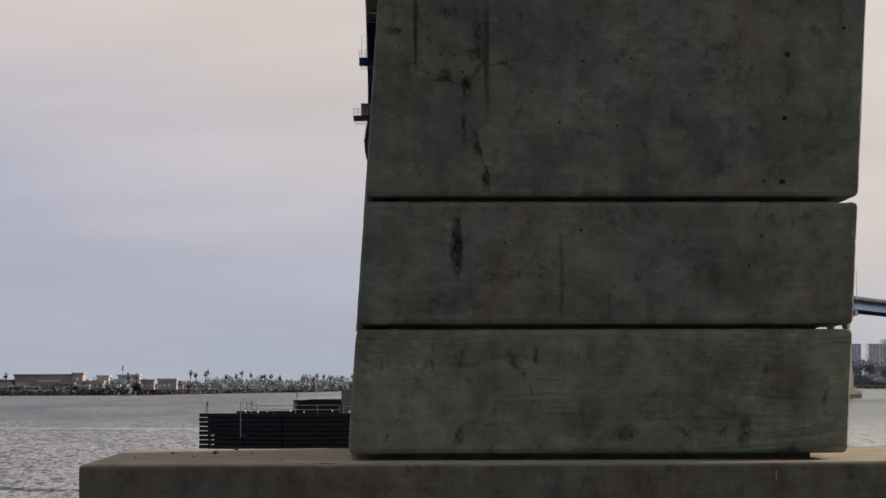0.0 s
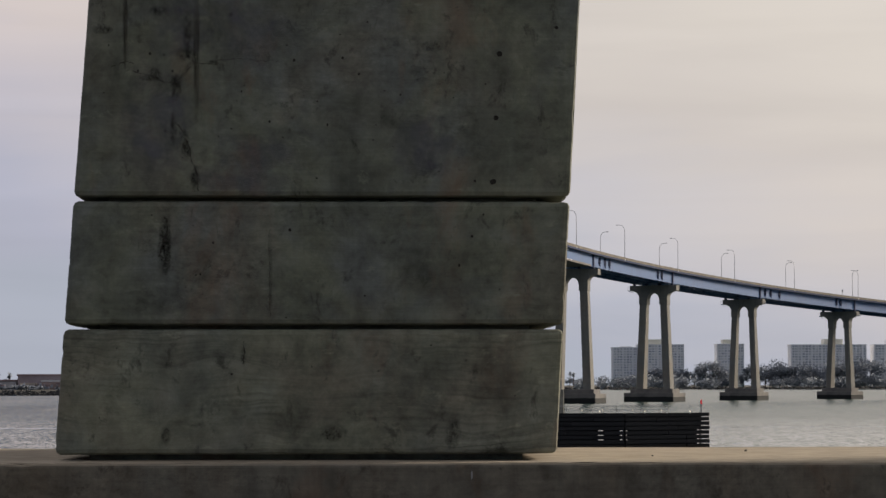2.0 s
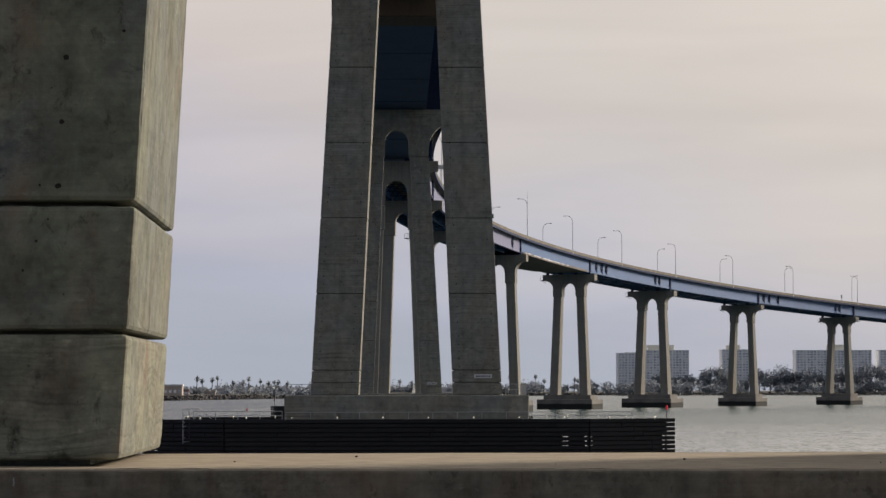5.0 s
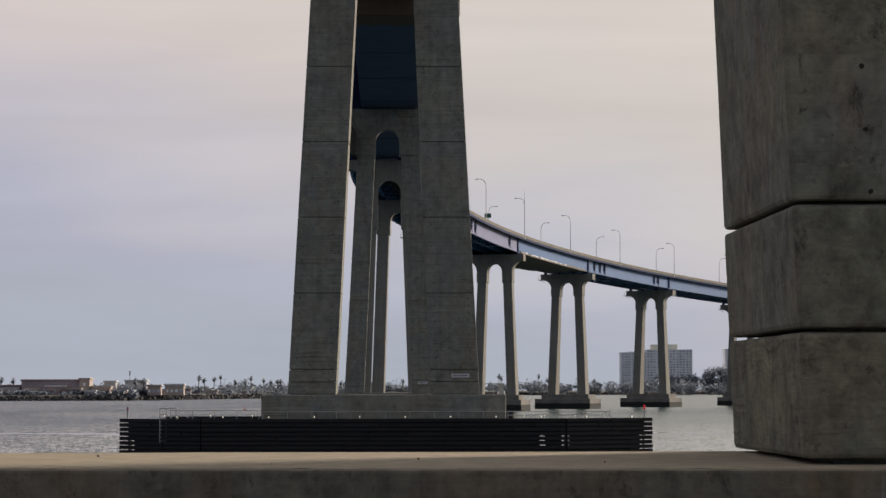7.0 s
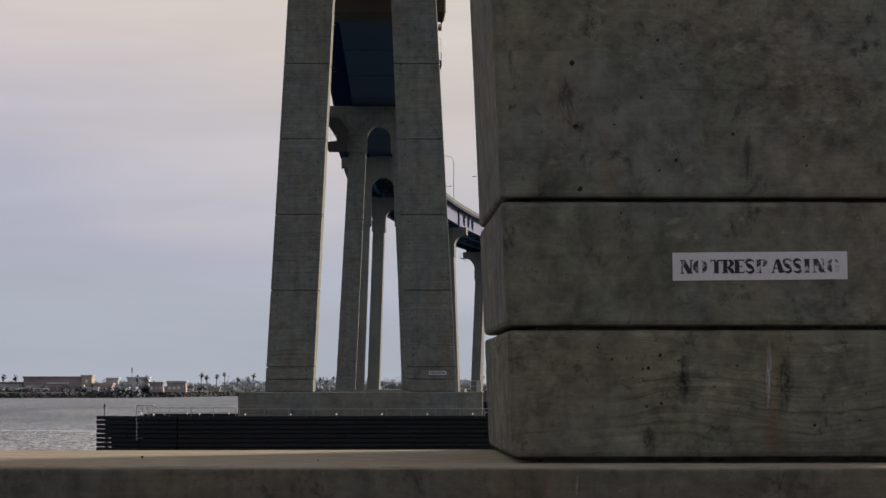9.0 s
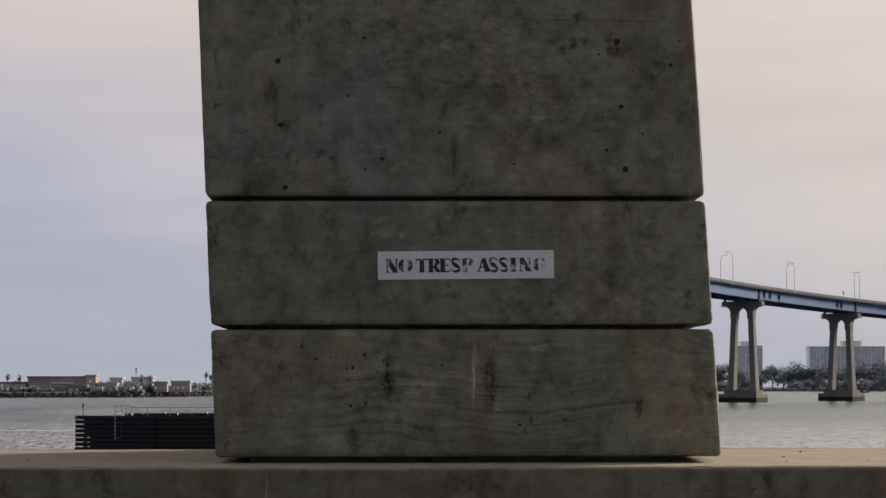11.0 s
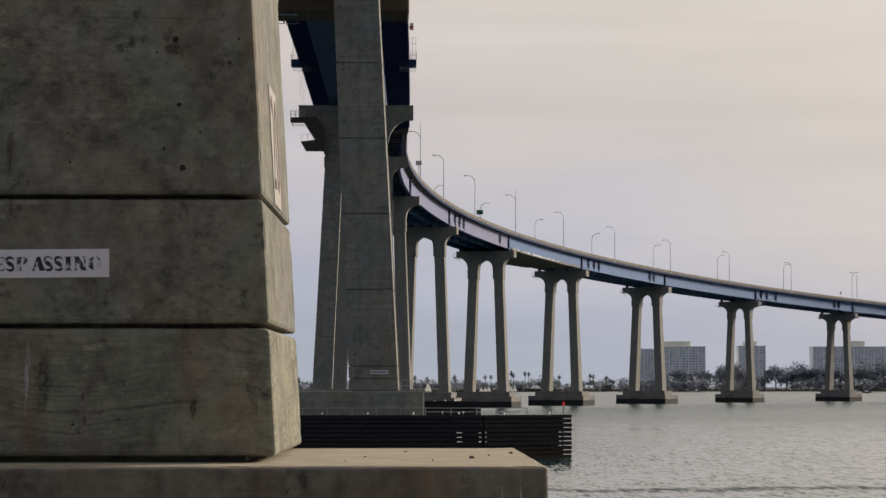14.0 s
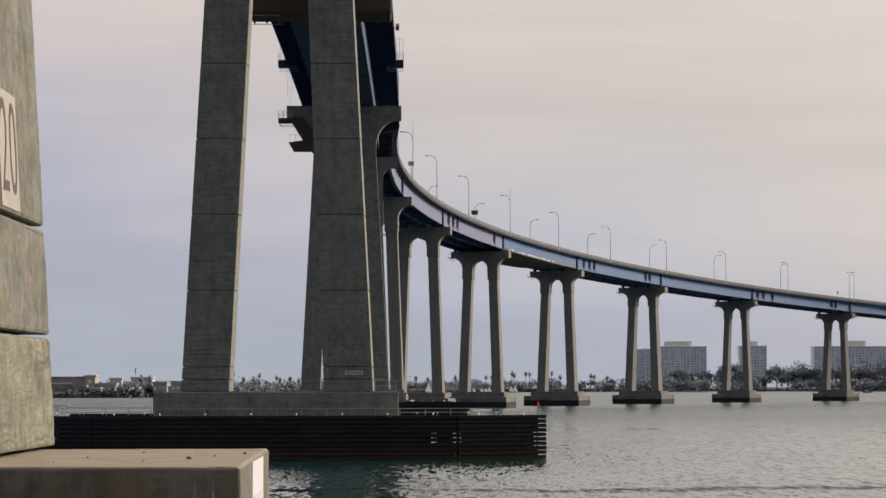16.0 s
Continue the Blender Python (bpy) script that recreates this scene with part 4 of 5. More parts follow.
def crack(points, parent, rnd, w=0.0075):
    """A ragged dark line along x, z points."""
    bm = bmesh.new()
    fine = []
    for (xa, za), (xb, zb) in zip(points, points[1:]):
        for k in range(6):
            f = k / 6
            fine.append((xa + (xb - xa) * f + rnd.uniform(-0.008, 0.008), za + (zb - za) * f + rnd.uniform(-0.006, 0.006)))
    fine.append(points[-1])
    rows = []
    for i, (x, z) in enumerate(fine):
        a, b = fine[max(0, i - 1)], fine[min(len(fine) - 1, i + 1)]
        d = Vector((b[0] - a[0], b[1] - a[1]))
        d = d.normalized() if d.length else Vector((0, 1))
        q = w * (rnd.uniform(0.15, 0.85) if rnd.random() < 0.75 else 0.04)
        rows.append([bm.verts.new((x + sg * d.y * q, face_y(z) - 0.004, z - sg * d.x * q)) for sg in (-1, 1)])
    for a, b in zip(rows, rows[1:]):
        bm.faces.new((a[0], a[1], b[1], b[0]))
    part("crack", bm, CRACK, parent)


rnd = random.Random(11)
blocks_l, blocks_r = leg_l.children, leg_r.children
for x, z, r in ((-3.87, 8.235, 0.024), (-3.90, 7.72, 0.022), (-3.925, 7.205, 0.024), (-3.41, 8.45, 0.016), (-4.07, 7.21, 0.011), (-5.0, 8.07, 0.010), (-6.67, 8.23, 0.012), (-6.56, 8.22, 0.010), (-5.52, 8.18, 0.012), (-5.13, 8.2, 0.011)):
    dimple(x + 0.355, z, r, leg_l, rnd)
for x, z, r in ((4.74, 8.163, 0.022), (4.765, 7.652, 0.020), (4.80, 7.15, 0.022), (7.45, 8.322, 0.026), (7.48, 7.80, 0.020), (7.51, 7.297, 0.025), (5.57, 7.38, 0.016), (6.03, 7.59, 0.013), (7.30, 8.22, 0.010), (7.36, 7.45, 0.012), (7.95, 8.33, 0.011)):
    dimple(x + 0.40, z, r, leg_r, rnd)
# air pores left by the casting
for (x0, x1, z0, z1, num, leg) in ((4.85, 5.6, 5.35, 6.02, 26, leg_r), (4.4, 8.0, 7.15, 8.6, 36, leg_r), (-7.1, -3.6, 7.15, 8.6, 46, leg_l), (-7.2, -3.7, 5.15, 7.0, 26, leg_l), (5.8, 8.0, 5.2, 6.0, 16, leg_r), (4.4, 5.4, 6.6, 7.0, 8, leg_r)):
    bm = bmesh.new()
    for k in range(num):
        x, z, r = rnd.uniform(x0, x1) + 0.38, rnd.uniform(z0, z1), rnd.choice((0.004, 0.005, 0.006, 0.007, 0.009, 0.013)) * rnd.uniform(0.6, 1.2)
        bm.faces.new([bm.verts.new((u, face_y(w) - 0.003, w)) for u, w in blob(x, z, r, r * rnd.uniform(0.7, 1.5), rnd, 7)])
    tagged(part("pitting", bm, HOLE, leg), kind="stuff")
crack([(-6.505, 8.10), (-6.275, 8.05), (-6.195, 7.99), (-6.105, 8.01), (-5.955, 8.16), (-5.775, 8.14)], leg_l, rnd)
crack([(-6.105, 8.01), (-6.135, 7.87), (-6.130, 7.70), (-6.055, 7.61), (-6.005, 7.50), (-5.990, 7.42), (-5.935, 7.25), (-5.925, 7.13)], leg_l, rnd, 0.010)
crack([(-6.005, 8.50), (-5.995, 8.37), (-6.025, 8.25), (-5.955, 8.16)], leg_l, rnd, 0.006)
crack([(-5.775, 8.18), (-5.595, 8.19), (-5.395, 8.17), (-5.245, 8.2)], leg_l, rnd, 0.004)
crack([(-6.615, 8.12), (-6.505, 8.17), (-6.445, 8.15)], leg_l, rnd, 0.006)
crack([(-6.190, 6.93), (-6.165, 6.83), (-6.205, 6.72), (-6.235, 6.60)], leg_l, rnd, 0.011)
crack([(-5.355, 6.82), (-5.355, 6.5), (-5.345, 6.12)], leg_l, rnd, 0.002)
crack([(-5.565, 5.96), (-5.555, 5.85), (-5.565, 5.75)], leg_l, rnd, 0.006)
crack([(5.9, 7.945), (6.6, 7.95), (7.4, 7.955), (8.35, 7.962)], leg_r, rnd, 0.0022)
crack([(7.3, 8.50), (7.7, 8.495), (8.3, 8.48)], leg_r, rnd, 0.002)
crack([(5.980, 7.47), (6.000, 7.36), (6.030, 7.30)], leg_r, rnd, 0.004)
crack([(8.030, 5.50), (8.010, 5.36)], leg_r, rnd, 0.007)
for x, z, rx, rz in ((-6.63, 8.06, 0.055, 0.045), (-6.38, 8.23, 0.075, 0.05), (-6.46, 8.0, 0.045, 0.06), (-6.6, 8.58, 0.07, 0.04), (-7.05, 8.42, 0.09, 0.04), (-6.39, 7.55, 0.04, 0.08), (-6.53, 5.17, 0.04, 0.08), (-4.25, 5.20, 0.06, 0.12), (-6.55, 6.66, 0.06, 0.20), (-5.2, 5.2, 0.12, 0.08)):
    patch(blob(x + 0.355, z, rx * 1.3, rz * 1.3, rnd), GRIME, "grime_patch", leg_l)
for x, z, rx, rz in ((-6.10, 7.95, 0.05, 0.10), (-6.13, 7.62, 0.04, 0.14), (-6.02, 7.45, 0.05, 0.08), (-5.95, 7.22, 0.05, 0.10), (-6.02, 8.40, 0.05, 0.22), (-5.8, 8.16, 0.10, 0.02), (-6.3, 8.03, 0.12, 0.03), (-6.2, 6.75, 0.05, 0.2), (-5.56, 5.82, 0.03, 0.12), (-4.05, 8.3, 0.12, 0.05)):
    patch(blob(x, z, rx * 0.9, rz * 1.1, rnd), GRIME, "grime_patch", leg_l)
for x, z, rx, rz in ((5.34, 5.12, 0.05, 0.12), (5.62, 5.62, 0.04, 0.2), (6.42, 5.62, 0.06, 0.26), (7.6, 5.4, 0.03, 0.1), (7.45, 8.25, 0.08, 0.05)):
    patch(blob(x + 0.40, z, rx * 1.3, rz * 1.3, rnd), GRIME, "grime_patch", leg_r)
for x, z, rx, rz in ((-6.22, 7.75, 0.42, 0.62), (-6.05, 8.45, 0.40, 0.35), (-5.55, 7.35, 0.65, 0.30), (-5.55, 8.45, 0.45, 0.35), (-4.1, 7.5, 0.40, 0.30)):
    patch(blob(x, z, rx, rz, rnd, 15), BLOOM, "mineral_bloom", leg_l, 0.002)
for x, z, rx, rz in ((-3.85, 6.5, 0.60, 0.36), (-4.2, 5.45, 0.35, 0.30), (-6.25, 8.6, 0.30, 0.25), (-5.25, 5.35, 0.30, 0.25), (-3.5, 5.6, 0.26, 0.35), (-6.2, 6.25, 0.5, 0.12), (-5.1, 6.2, 0.5, 0.14)):
    patch(blob(x, z, rx, rz, rnd, 15), SOOT, "soot_film", leg_l, 0.0025)
for x, za, zb, w in ((-6.30, 7.62, 8.9, 0.030), (-6.87, 8.05, 8.9, 0.025), (-6.53, 6.40, 6.95, 0.035), (-5.71, 6.1, 6.85, 0.025)):
    x += 0.355
    patch([(x - w, za), (x + w, za), (x + w, zb), (x - w, zb)], DRIP, "drip_stain", leg_l)
for x, za, zb, w in ((6.15, 7.2, 7.6, 0.05),):
    x += 0.40
    patch([(x - w, za), (x + w, za), (x + w, zb), (x - w, zb)], DRIP, "drip_stain", leg_r)
patch([(6.655, 5.30), (6.690, 5.30), (6.735, 5.98), (6.690, 5.98)], LIME, "lime_streak", leg_r, 0.004)
for x, z, w in ((5.09, 4.72, 0.014), (10.54, 4.42, 0.011), (10.40, 4.50, 0.010), (-3.79, 4.86, 0.010)):
    bm, top = bmesh.new(), 4.945 - slab_drop(x, -0.87)
    bm.faces.new([bm.verts.new(p) for p in ((x - w, -0.8745, top), (x + w * 1.4, -0.8745, top), (x + w * 0.8, -0.8745, z), (x, -0.8745, z - 0.04), (x - w * 0.6, -0.8745, z))])
    part("lime_streak", bm, LIME, slab)
for k, (x, y, r) in enumerate(((-8.58, 2.1, 0.022), (-8.21, 2.1, 0.030), (-8.08, 3.4, 0.030), (10.23, 0.87, 0.028), (10.62, 2.2, 0.020), (-1.2, 2.4, 0.018), (1.6, 1.5, 0.016), (9.35, 1.3, 0.012), (9.7, 2.6, 0.015), (9.9, 0.4, 0.010), (10.4, 1.6, 0.013), (9.2, 0.2, 0.009), (-8.8, 0.8, 0.011), (-8.35, 1.2, 0.010), (-7.9, 2.2, 0.012), (-7.6, 0.3, 0.009), (3.1, 0.6, 0.010), (-2.2, 0.9, 0.011), (0.4, 0.2, 0.008))):
    bm = bmesh.new()
    bmesh.ops.create_icosphere(bm, subdivisions=2, radius=r)
    for v in bm.verts:
        v.co *= 0.75 + 0.5 * noise.noise(v.co * 40 + Vector((k, 0, 0)))
        v.co.z *= 0.6
    bm.transform(Matrix.Translation((x, y, 4.985 - slab_drop(x, y) + r * 0.45)))
    tagged(part("pebble", bm, RUBBLE), "small dark pebble lying on the concrete slab", "pebble", "pebbles")


# ---- timber fenders, walkways and lights round the two channel piers ----
def fender(line, z1, label, openings=(), rear=None):
    """Stacked tarred planks along a line of (x, y) corners, on posts and backing boards. openings: section, from, to, and
    the depths below the top between which one sees through. rear: from x, to x and y of the back face."""
    f = thing("timber_fender", label, "pier fender", "pier fenders")
    rows, pitch = 11, 0.367
    r = random.Random(31)
    meshes = {}

    def run(name, length, m, z, y):
        """One plank, sharing the mesh of its length."""
        key = round(length, 2)
        if key not in meshes:
            ob = part(name, box(0, key, -0.15, 0.15, 0.0, 0.30, 0.02), TIMBER, f)
            meshes[key] = ob.data
        else:
            ob = new(name, meshes[key])
            ob.parent = f
        ob.matrix_basis = m @ Matrix.Translation((0, y, z))

    sections = list(zip(line, line[1:]))
    for n, ((xa, ya), (xb, yb)) in enumerate(sections):
        length, turn = math.dist((xa, ya), (xb, yb)), math.atan2(yb - ya, xb - xa)
        m = Matrix.Translation((xa, ya, 0)) @ Matrix.Rotation(turn, 4, "Z")
        for k in range(rows):
            at = 0.0
            while at < length - 0.05:
                piece = min(length - at, r.choice((3.1, 4.3, 5.2, 6.1, 7.4)))
                if length - at - piece < 1.5:
                    piece = length - at
                run("plank", piece - 0.03, m @ Matrix.Translation((at, 0, 0)), z1 - 0.30 - k * pitch, r.uniform(-0.035, 0.035))
                at += piece
        # the planks run past the last post at the free ends, like the teeth of a comb
        lo, hi = (0.62 if n == 0 else 0.12), length - (0.62 if n == len(sections) - 1 else 0.12)
        cuts = [lo]
        for sec, a, b, top, deep in openings:
            if sec == n:
                cuts += [a, b]
                for za, zb in ((z1 - top, z1 - 0.1), (-1.0, z1 - deep)):
                    part("backing", box(a, b, 0.16, 0.45, za, zb), TIMBER, f).matrix_basis = m
        cuts.append(hi)
        for a, b in zip(cuts[::2], cuts[1::2]):
            part("backing", box(a, b, 0.17, 0.45, -1.0, z1 - 0.1, 0.02), TIMBER, f).matrix_basis = m
        count = max(2, int(length / 3.7))
        for k in range(count + 1):
            x = lo + 0.16 + (hi - lo - 0.32) * k / count
            if any(sec == n and a - 0.2 < x < b + 0.2 for sec, a, b, _, _ in openings):
                continue
            part("fender_post", box(x - 0.16, x + 0.16, 0.14, 0.46, -1.0, z1 - 0.02, 0.02), TIMBER, f).matrix_basis = m
            for z in (z1 - 1.2, z1 - 2.4):
                part("bolt", rod(bmesh.new(), (x, -0.22, z), (x, -0.14, z), 0.05), TIMBER, f).matrix_basis = m
        part("walkway", box(0.6, length - 0.6, 0.5, 1.5, z1 - 0.16, z1 - 0.06, 0.02), GALVANISED, f, "grey steel grating walkway").matrix_basis = m
    if rear:
        xa, xb, y = rear
        for k in range(rows):
            run("plank", xb - xa, Matrix.Translation((xa, y, 0)), z1 - 0.30 - k * pitch, r.uniform(-0.03, 0.03))
    return f


def railing(points, height, label, group="railings", posts=1.8, mid=True, r=0.025):
    g = thing("railing", label, "railing", group)
    for (xa, ya, za), (xb, yb, zb) in zip(points, points[1:]):
        n = max(1, int(round(math.dist((xa, ya), (xb, yb)) / posts)))
        for k in range(n + 1):
            f = k / n
            p = (xa + (xb - xa) * f, ya + (yb - ya) * f, za + (zb - za) * f)
            part("post", rod(bmesh.new(), p, (p[0], p[1], p[2] + height), r, sides=5), GALVANISED, g)
        for h in ((height, height * 0.5) if mid else (height,)):
            part("rail", rod(bmesh.new(), (xa, ya, za + h), (xb, yb, zb + h), r, sides=5), GALVANISED, g)
    return g


def marker_light(x, y, z, group="marker lights"):
    g = thing("marker_light", "small white glowing marker on a fender walkway", "lamp", group)
    part("stem", rod(bmesh.new(), (x, y, z), (x, y, z + 0.14), 0.03), GALVANISED, g)
    bm = bmesh.new()
    bmesh.ops.create_icosphere(bm, subdivisions=1, radius=0.065, matrix=Matrix.Translation((x, y, z + 0.20)))
    part("globe", bm, LAMP, g)


# White fender markers, with a weak glow added to keep them bright.
LAMP, _n, _l, _b = material("glowing_walkway_marker", 0.3)
_b.inputs["Base Color"].default_value = (0.8, 0.78, 0.7, 1)
_b.inputs["Emission Color"].default_value = (1.0, 0.86, 0.6, 1)
_b.inputs["Emission Strength"].default_value = 0.6
RED_LAMP, _n, _l, _b = material("red_navigation_lens", 0.2)
_b.inputs["Base Color"].default_value = (0.5, 0.02, 0.03, 1)
_b.inputs["Emission Color"].default_value = (1.0, 0.02, 0.04, 1)
_b.inputs["Emission Strength"].default_value = 0.22


RED_LENS, _n, _l, _b = material("dark_red_lens", 0.3)
_b.inputs["Base Color"].default_value = (0.16, 0.02, 0.025, 1)


def navigation_light(x, y, z, h, tall, lens=RED_LENS):
    g = thing("navigation_light", "red navigation light on a short post at a fender's end", "lamp", "navigation lights")
    part("post", rod(bmesh.new(), (x, y, z), (x, y, z + h), 0.07), GALVANISED, g)
    part("bracket", box(x - 0.14, x + 0.14, y - 0.14, y + 0.14, z + h, z + h + 0.1, 0.02), GALVANISED, g)
    part("lens", rod(bmesh.new(), (x, y, z + h + 0.1), (x, y, z + h + 0.1 + tall), 0.085, 0.07, 10), lens, g)


WINGS = [(-18.78, 198.0), (-11.9, 194.0), (17.65, 194.0), (25.07, 198.0)]
fender(WINGS, 3.26, "dark tarred timber fender with stacked planks round a pier", ((0, 0.85, 1.25, 1.5, 2.9), (1, 27.42, 27.85, 1.4, 2.3), (1, 29.2, 29.4, 1.4, 2.3), (2, 0.3, 0.55, 1.4, 2.3), (2, 7.35, 7.75, 1.2, 2.6)), (-16.5, 14.5, 216.0))
fender([(-14.8, 397.0), (25.0, 397.0)], 3.2, "dark tarred timber fender with stacked planks round a pier", (), (-12.8, 23.0, 418.0))
for k in range(11):
    marker_light(-13.9 + k * 3.70, 194.75, 3.20)
for x, y in ((-15.0, 196.0), (-11.3, 196.4), (-7.9, 196.6), (16.1, 196.5), (18.6, 196.5), (20.9, 196.0), (14.4, 196.5)):
    marker_light(x, y, 3.28)
for k in range(4):
    marker_light(16.0 + k * 1.7, 397.8, 3.15)
navigation_light(-18.2, 197.95, 3.24, 0.62, 0.26)
navigation_light(24.45, 197.95, 3.24, 0.62, 0.35, RED_LAMP)
navigation_light(-14.2, 397.3, 3.15, 0.7, 0.5)
railing([(-14.5, 195.4, 3.2), (-7.3, 195.4, 3.2)], 0.72, "low galvanised pipe railing on a fender walkway", posts=1.7)
railing([(13.0, 195.4, 3.2), (21.3, 195.4, 3.2)], 0.62, "low galvanised pipe railing on a fender walkway", posts=2.0)
railing([(-6.95, 196.3, 5.2), (-5.25, 196.3, 5.2)], 0.90, "galvanised pipe railing on a pier slab's edge", posts=0.8)
railing([(11.0, 196.3, 5.2), (12.7, 196.3, 5.2), (12.7, 204.0, 5.2)], 0.90, "galvanised pipe railing on a pier slab's edge", posts=0.9)
railing([(-7.0, 195.6, 3.2), (13.0, 195.6, 3.2)], 0.62, "low galvanised pipe railing on a fender walkway", posts=2.0, mid=False, r=0.018)

ladder_y = 195.75
ladder = thing("ladder", "galvanised steel boat ladder with curved grab rails on the fender", "ladder")
for x in (-15.38, -14.88):
    part("stringer", rod(bmesh.new(), (x, ladder_y, 1.3), (x, ladder_y, 4.12), 0.035), GALVANISED, ladder)
for k in range(8):
    part("rung", rod(bmesh.new(), (-15.38, ladder_y, 1.45 + k * 0.31), (-14.88, ladder_y, 1.45 + k * 0.31), 0.022, sides=5), GALVANISED, ladder)
for x in (-15.38, -14.88, -14.06):
    bm = bmesh.new()
    rod(bm, (x, ladder_y, 4.12), (x, ladder_y + 1.08, 4.12), 0.03)
    rod(bm, (x, ladder_y + 1.08, 4.12), (x + 0.9, ladder_y + 1.48, 3.3), 0.03)
    part("grab_rail", bm, GALVANISED, ladder)
part("grab_rail", rod(bmesh.new(), (-15.38, ladder_y, 4.12), (-14.06, ladder_y, 4.12), 0.03), GALVANISED, ladder)
part("stringer", rod(bmesh.new(), (-14.06, ladder_y, 3.2), (-14.06, ladder_y, 4.12), 0.03), GALVANISED, ladder)

for (x, y, z, w, h) in ((9.22, 198.03, 6.76, 1.46, 0.31), (10.72, 402.03, 6.72, 1.5, 0.32)):
    g = thing("warning_sign", "white painted strip with unreadable dark writing on a pier", "sign", "pier warning signs")
    part("plate", box(x - w / 2, x + w / 2, y - 0.06, y + 0.02, z - h / 2, z + h / 2), WHITE, g)
    for k in range(9):
        u = x - w * 0.42 + k * w * 0.095
        part("writing_bar", box(u, u + w * 0.06, y - 0.065, y - 0.055, z - h * 0.22, z + h * 0.22), HOLE, g)


# ---- maintenance platforms under and beside the deck ----
def platform(x0, x1, y0, y1, z0, z1, rail, label, screen=()):
    g = thing("work_platform", label, "work platform", "work platforms")
    part("deck_box", box(x0, x1, y0, y1, z0, z1, 0.05), BLUE_DARK, g)
    for x in np.linspace(x0, x1, 4):
        for y in (y0, y1):
            part("post", rod(bmesh.new(), (float(x), y, z1), (float(x), y, z1 + rail), 0.035, sides=4), GALVANISED, g)
    for y in (y0, y1):
        for h in (rail, rail * 0.5):
            part("rail", rod(bmesh.new(), (x0, y, z1 + h), (x1, y, z1 + h), 0.03, sides=4), GALVANISED, g)
        part("hanger", rod(bmesh.new(), (x0 + 0.3, y, z0), (x0 + 0.3, y, z0 - 0.45), 0.04, sides=4), GALVANISED, g)
        part("rail", rod(bmesh.new(), (x0 + 0.3, y, z0 - 0.45), (x1, y, z0 - 0.45), 0.04, sides=4), GALVANISED, g)
    for u in screen:
        part("screen_post", rod(bmesh.new(), (u, y0, z1), (u, y0, z1 + 3.3), 0.035, sides=4), GALVANISED, g)
    if screen:
        for h in (2.4, 3.3):
            part("screen_rail", rod(bmesh.new(), (screen[0], y0, z1 + h), (screen[-1], y0, z1 + h), 0.025, sides=4), GALVANISED, g)
    return g


platform(-4.45, -1.4, 379, 382, 54.25, 55.2, 1.1, "blue steel work platform with railings hung beside the deck", (-4.1, -3.4, -2.7))
platform(11.9, 14.6, 379, 382, 54.25, 55.2, 1.1, "blue steel work platform with railings hung beside the deck", (13.5, 14.0, 14.5))
for u, low in ((-3.25, 49.6), (-2.85, 48.4), (-2.55, 50.2)):
    g = thing("rope", "thin slack rope hanging below a work platform", "rope", "hanging ropes")
    bm = bmesh.new()
    for k in range(6):
        f0, f1 = k / 6, (k + 1) / 6
        rod(bm, (u + 0.25 * math.sin(f0 * 2.2), 379.5, 54.0 + (low - 54.0) * f0), (u + 0.25 * math.sin(f1 * 2.2), 379.5, 54.0 + (low - 54.0) * f1), 0.022, sides=4)
    part("strand", bm, GALVANISED, g)
g = platform(-5.25, -3.0, 400, 402, 47.75, 48.5, 1.1, "dark steel work platform with railings at a pier cap's end")
g.children[0].data.materials[0] = STEEL
g = thing("work_platform", "dark tapered steel work platform hung under a pier cap", "work platform", "work platforms")
part("deck_box", extrude_profile([(-3.2, 48.6), (-1.2, 48.6), (0.12, 46.6), (0.12, 43.2), (-2.8, 43.2), (-3.6, 44.6), (-1.3, 44.9), (-3.2, 47.9)], 400, 402), STEEL, g)
for x in (-3.4, -2.5, -1.6):
    part("post", rod(bmesh.new(), (x, 400, 44.6), (x, 400, 45.8), 0.035, sides=4), GALVANISED, g)
part("rail", rod(bmesh.new(), (-3.5, 400, 45.8), (-1.5, 400, 45.8), 0.03, sides=4), GALVANISED, g)
g = thing("navigation_board", "small red and white board bracketed to the bridge parapet", "sign")
part("bracket", box(12.95, 13.3, 349.95, 350.05, 56.1, 56.2), BLUE_DARK, g)
part("board", box(13.28, 13.82, 349.96, 350.04, 55.75, 56.75, 0.02), WHITE, g)
part("stripe", box(13.30, 13.80, 349.93, 349.965, 55.80, 56.35), RED, g, "faded red lower half")
traveller = thing("maintenance_traveller", "brown tarpaulin-wrapped maintenance gantry hung under the bridge deck", "gantry")
part("enclosure", box(-4.2, 12.6, 289, 297, 49.6, 52.4, 0.15), TARP, traveller)
for x in np.linspace(-3.9, 12.3, 12):
    part("joist", box(float(x) - 0.08, float(x) + 0.08, 288.8, 297.2, 49.42, 49.61), TARP, traveller)
for y in (289.2, 296.8):
    part("rail", rod(bmesh.new(), (-4.2, y, 49.3), (-0.5, y, 49.3), 0.05, sides=4), GALVANISED, traveller)


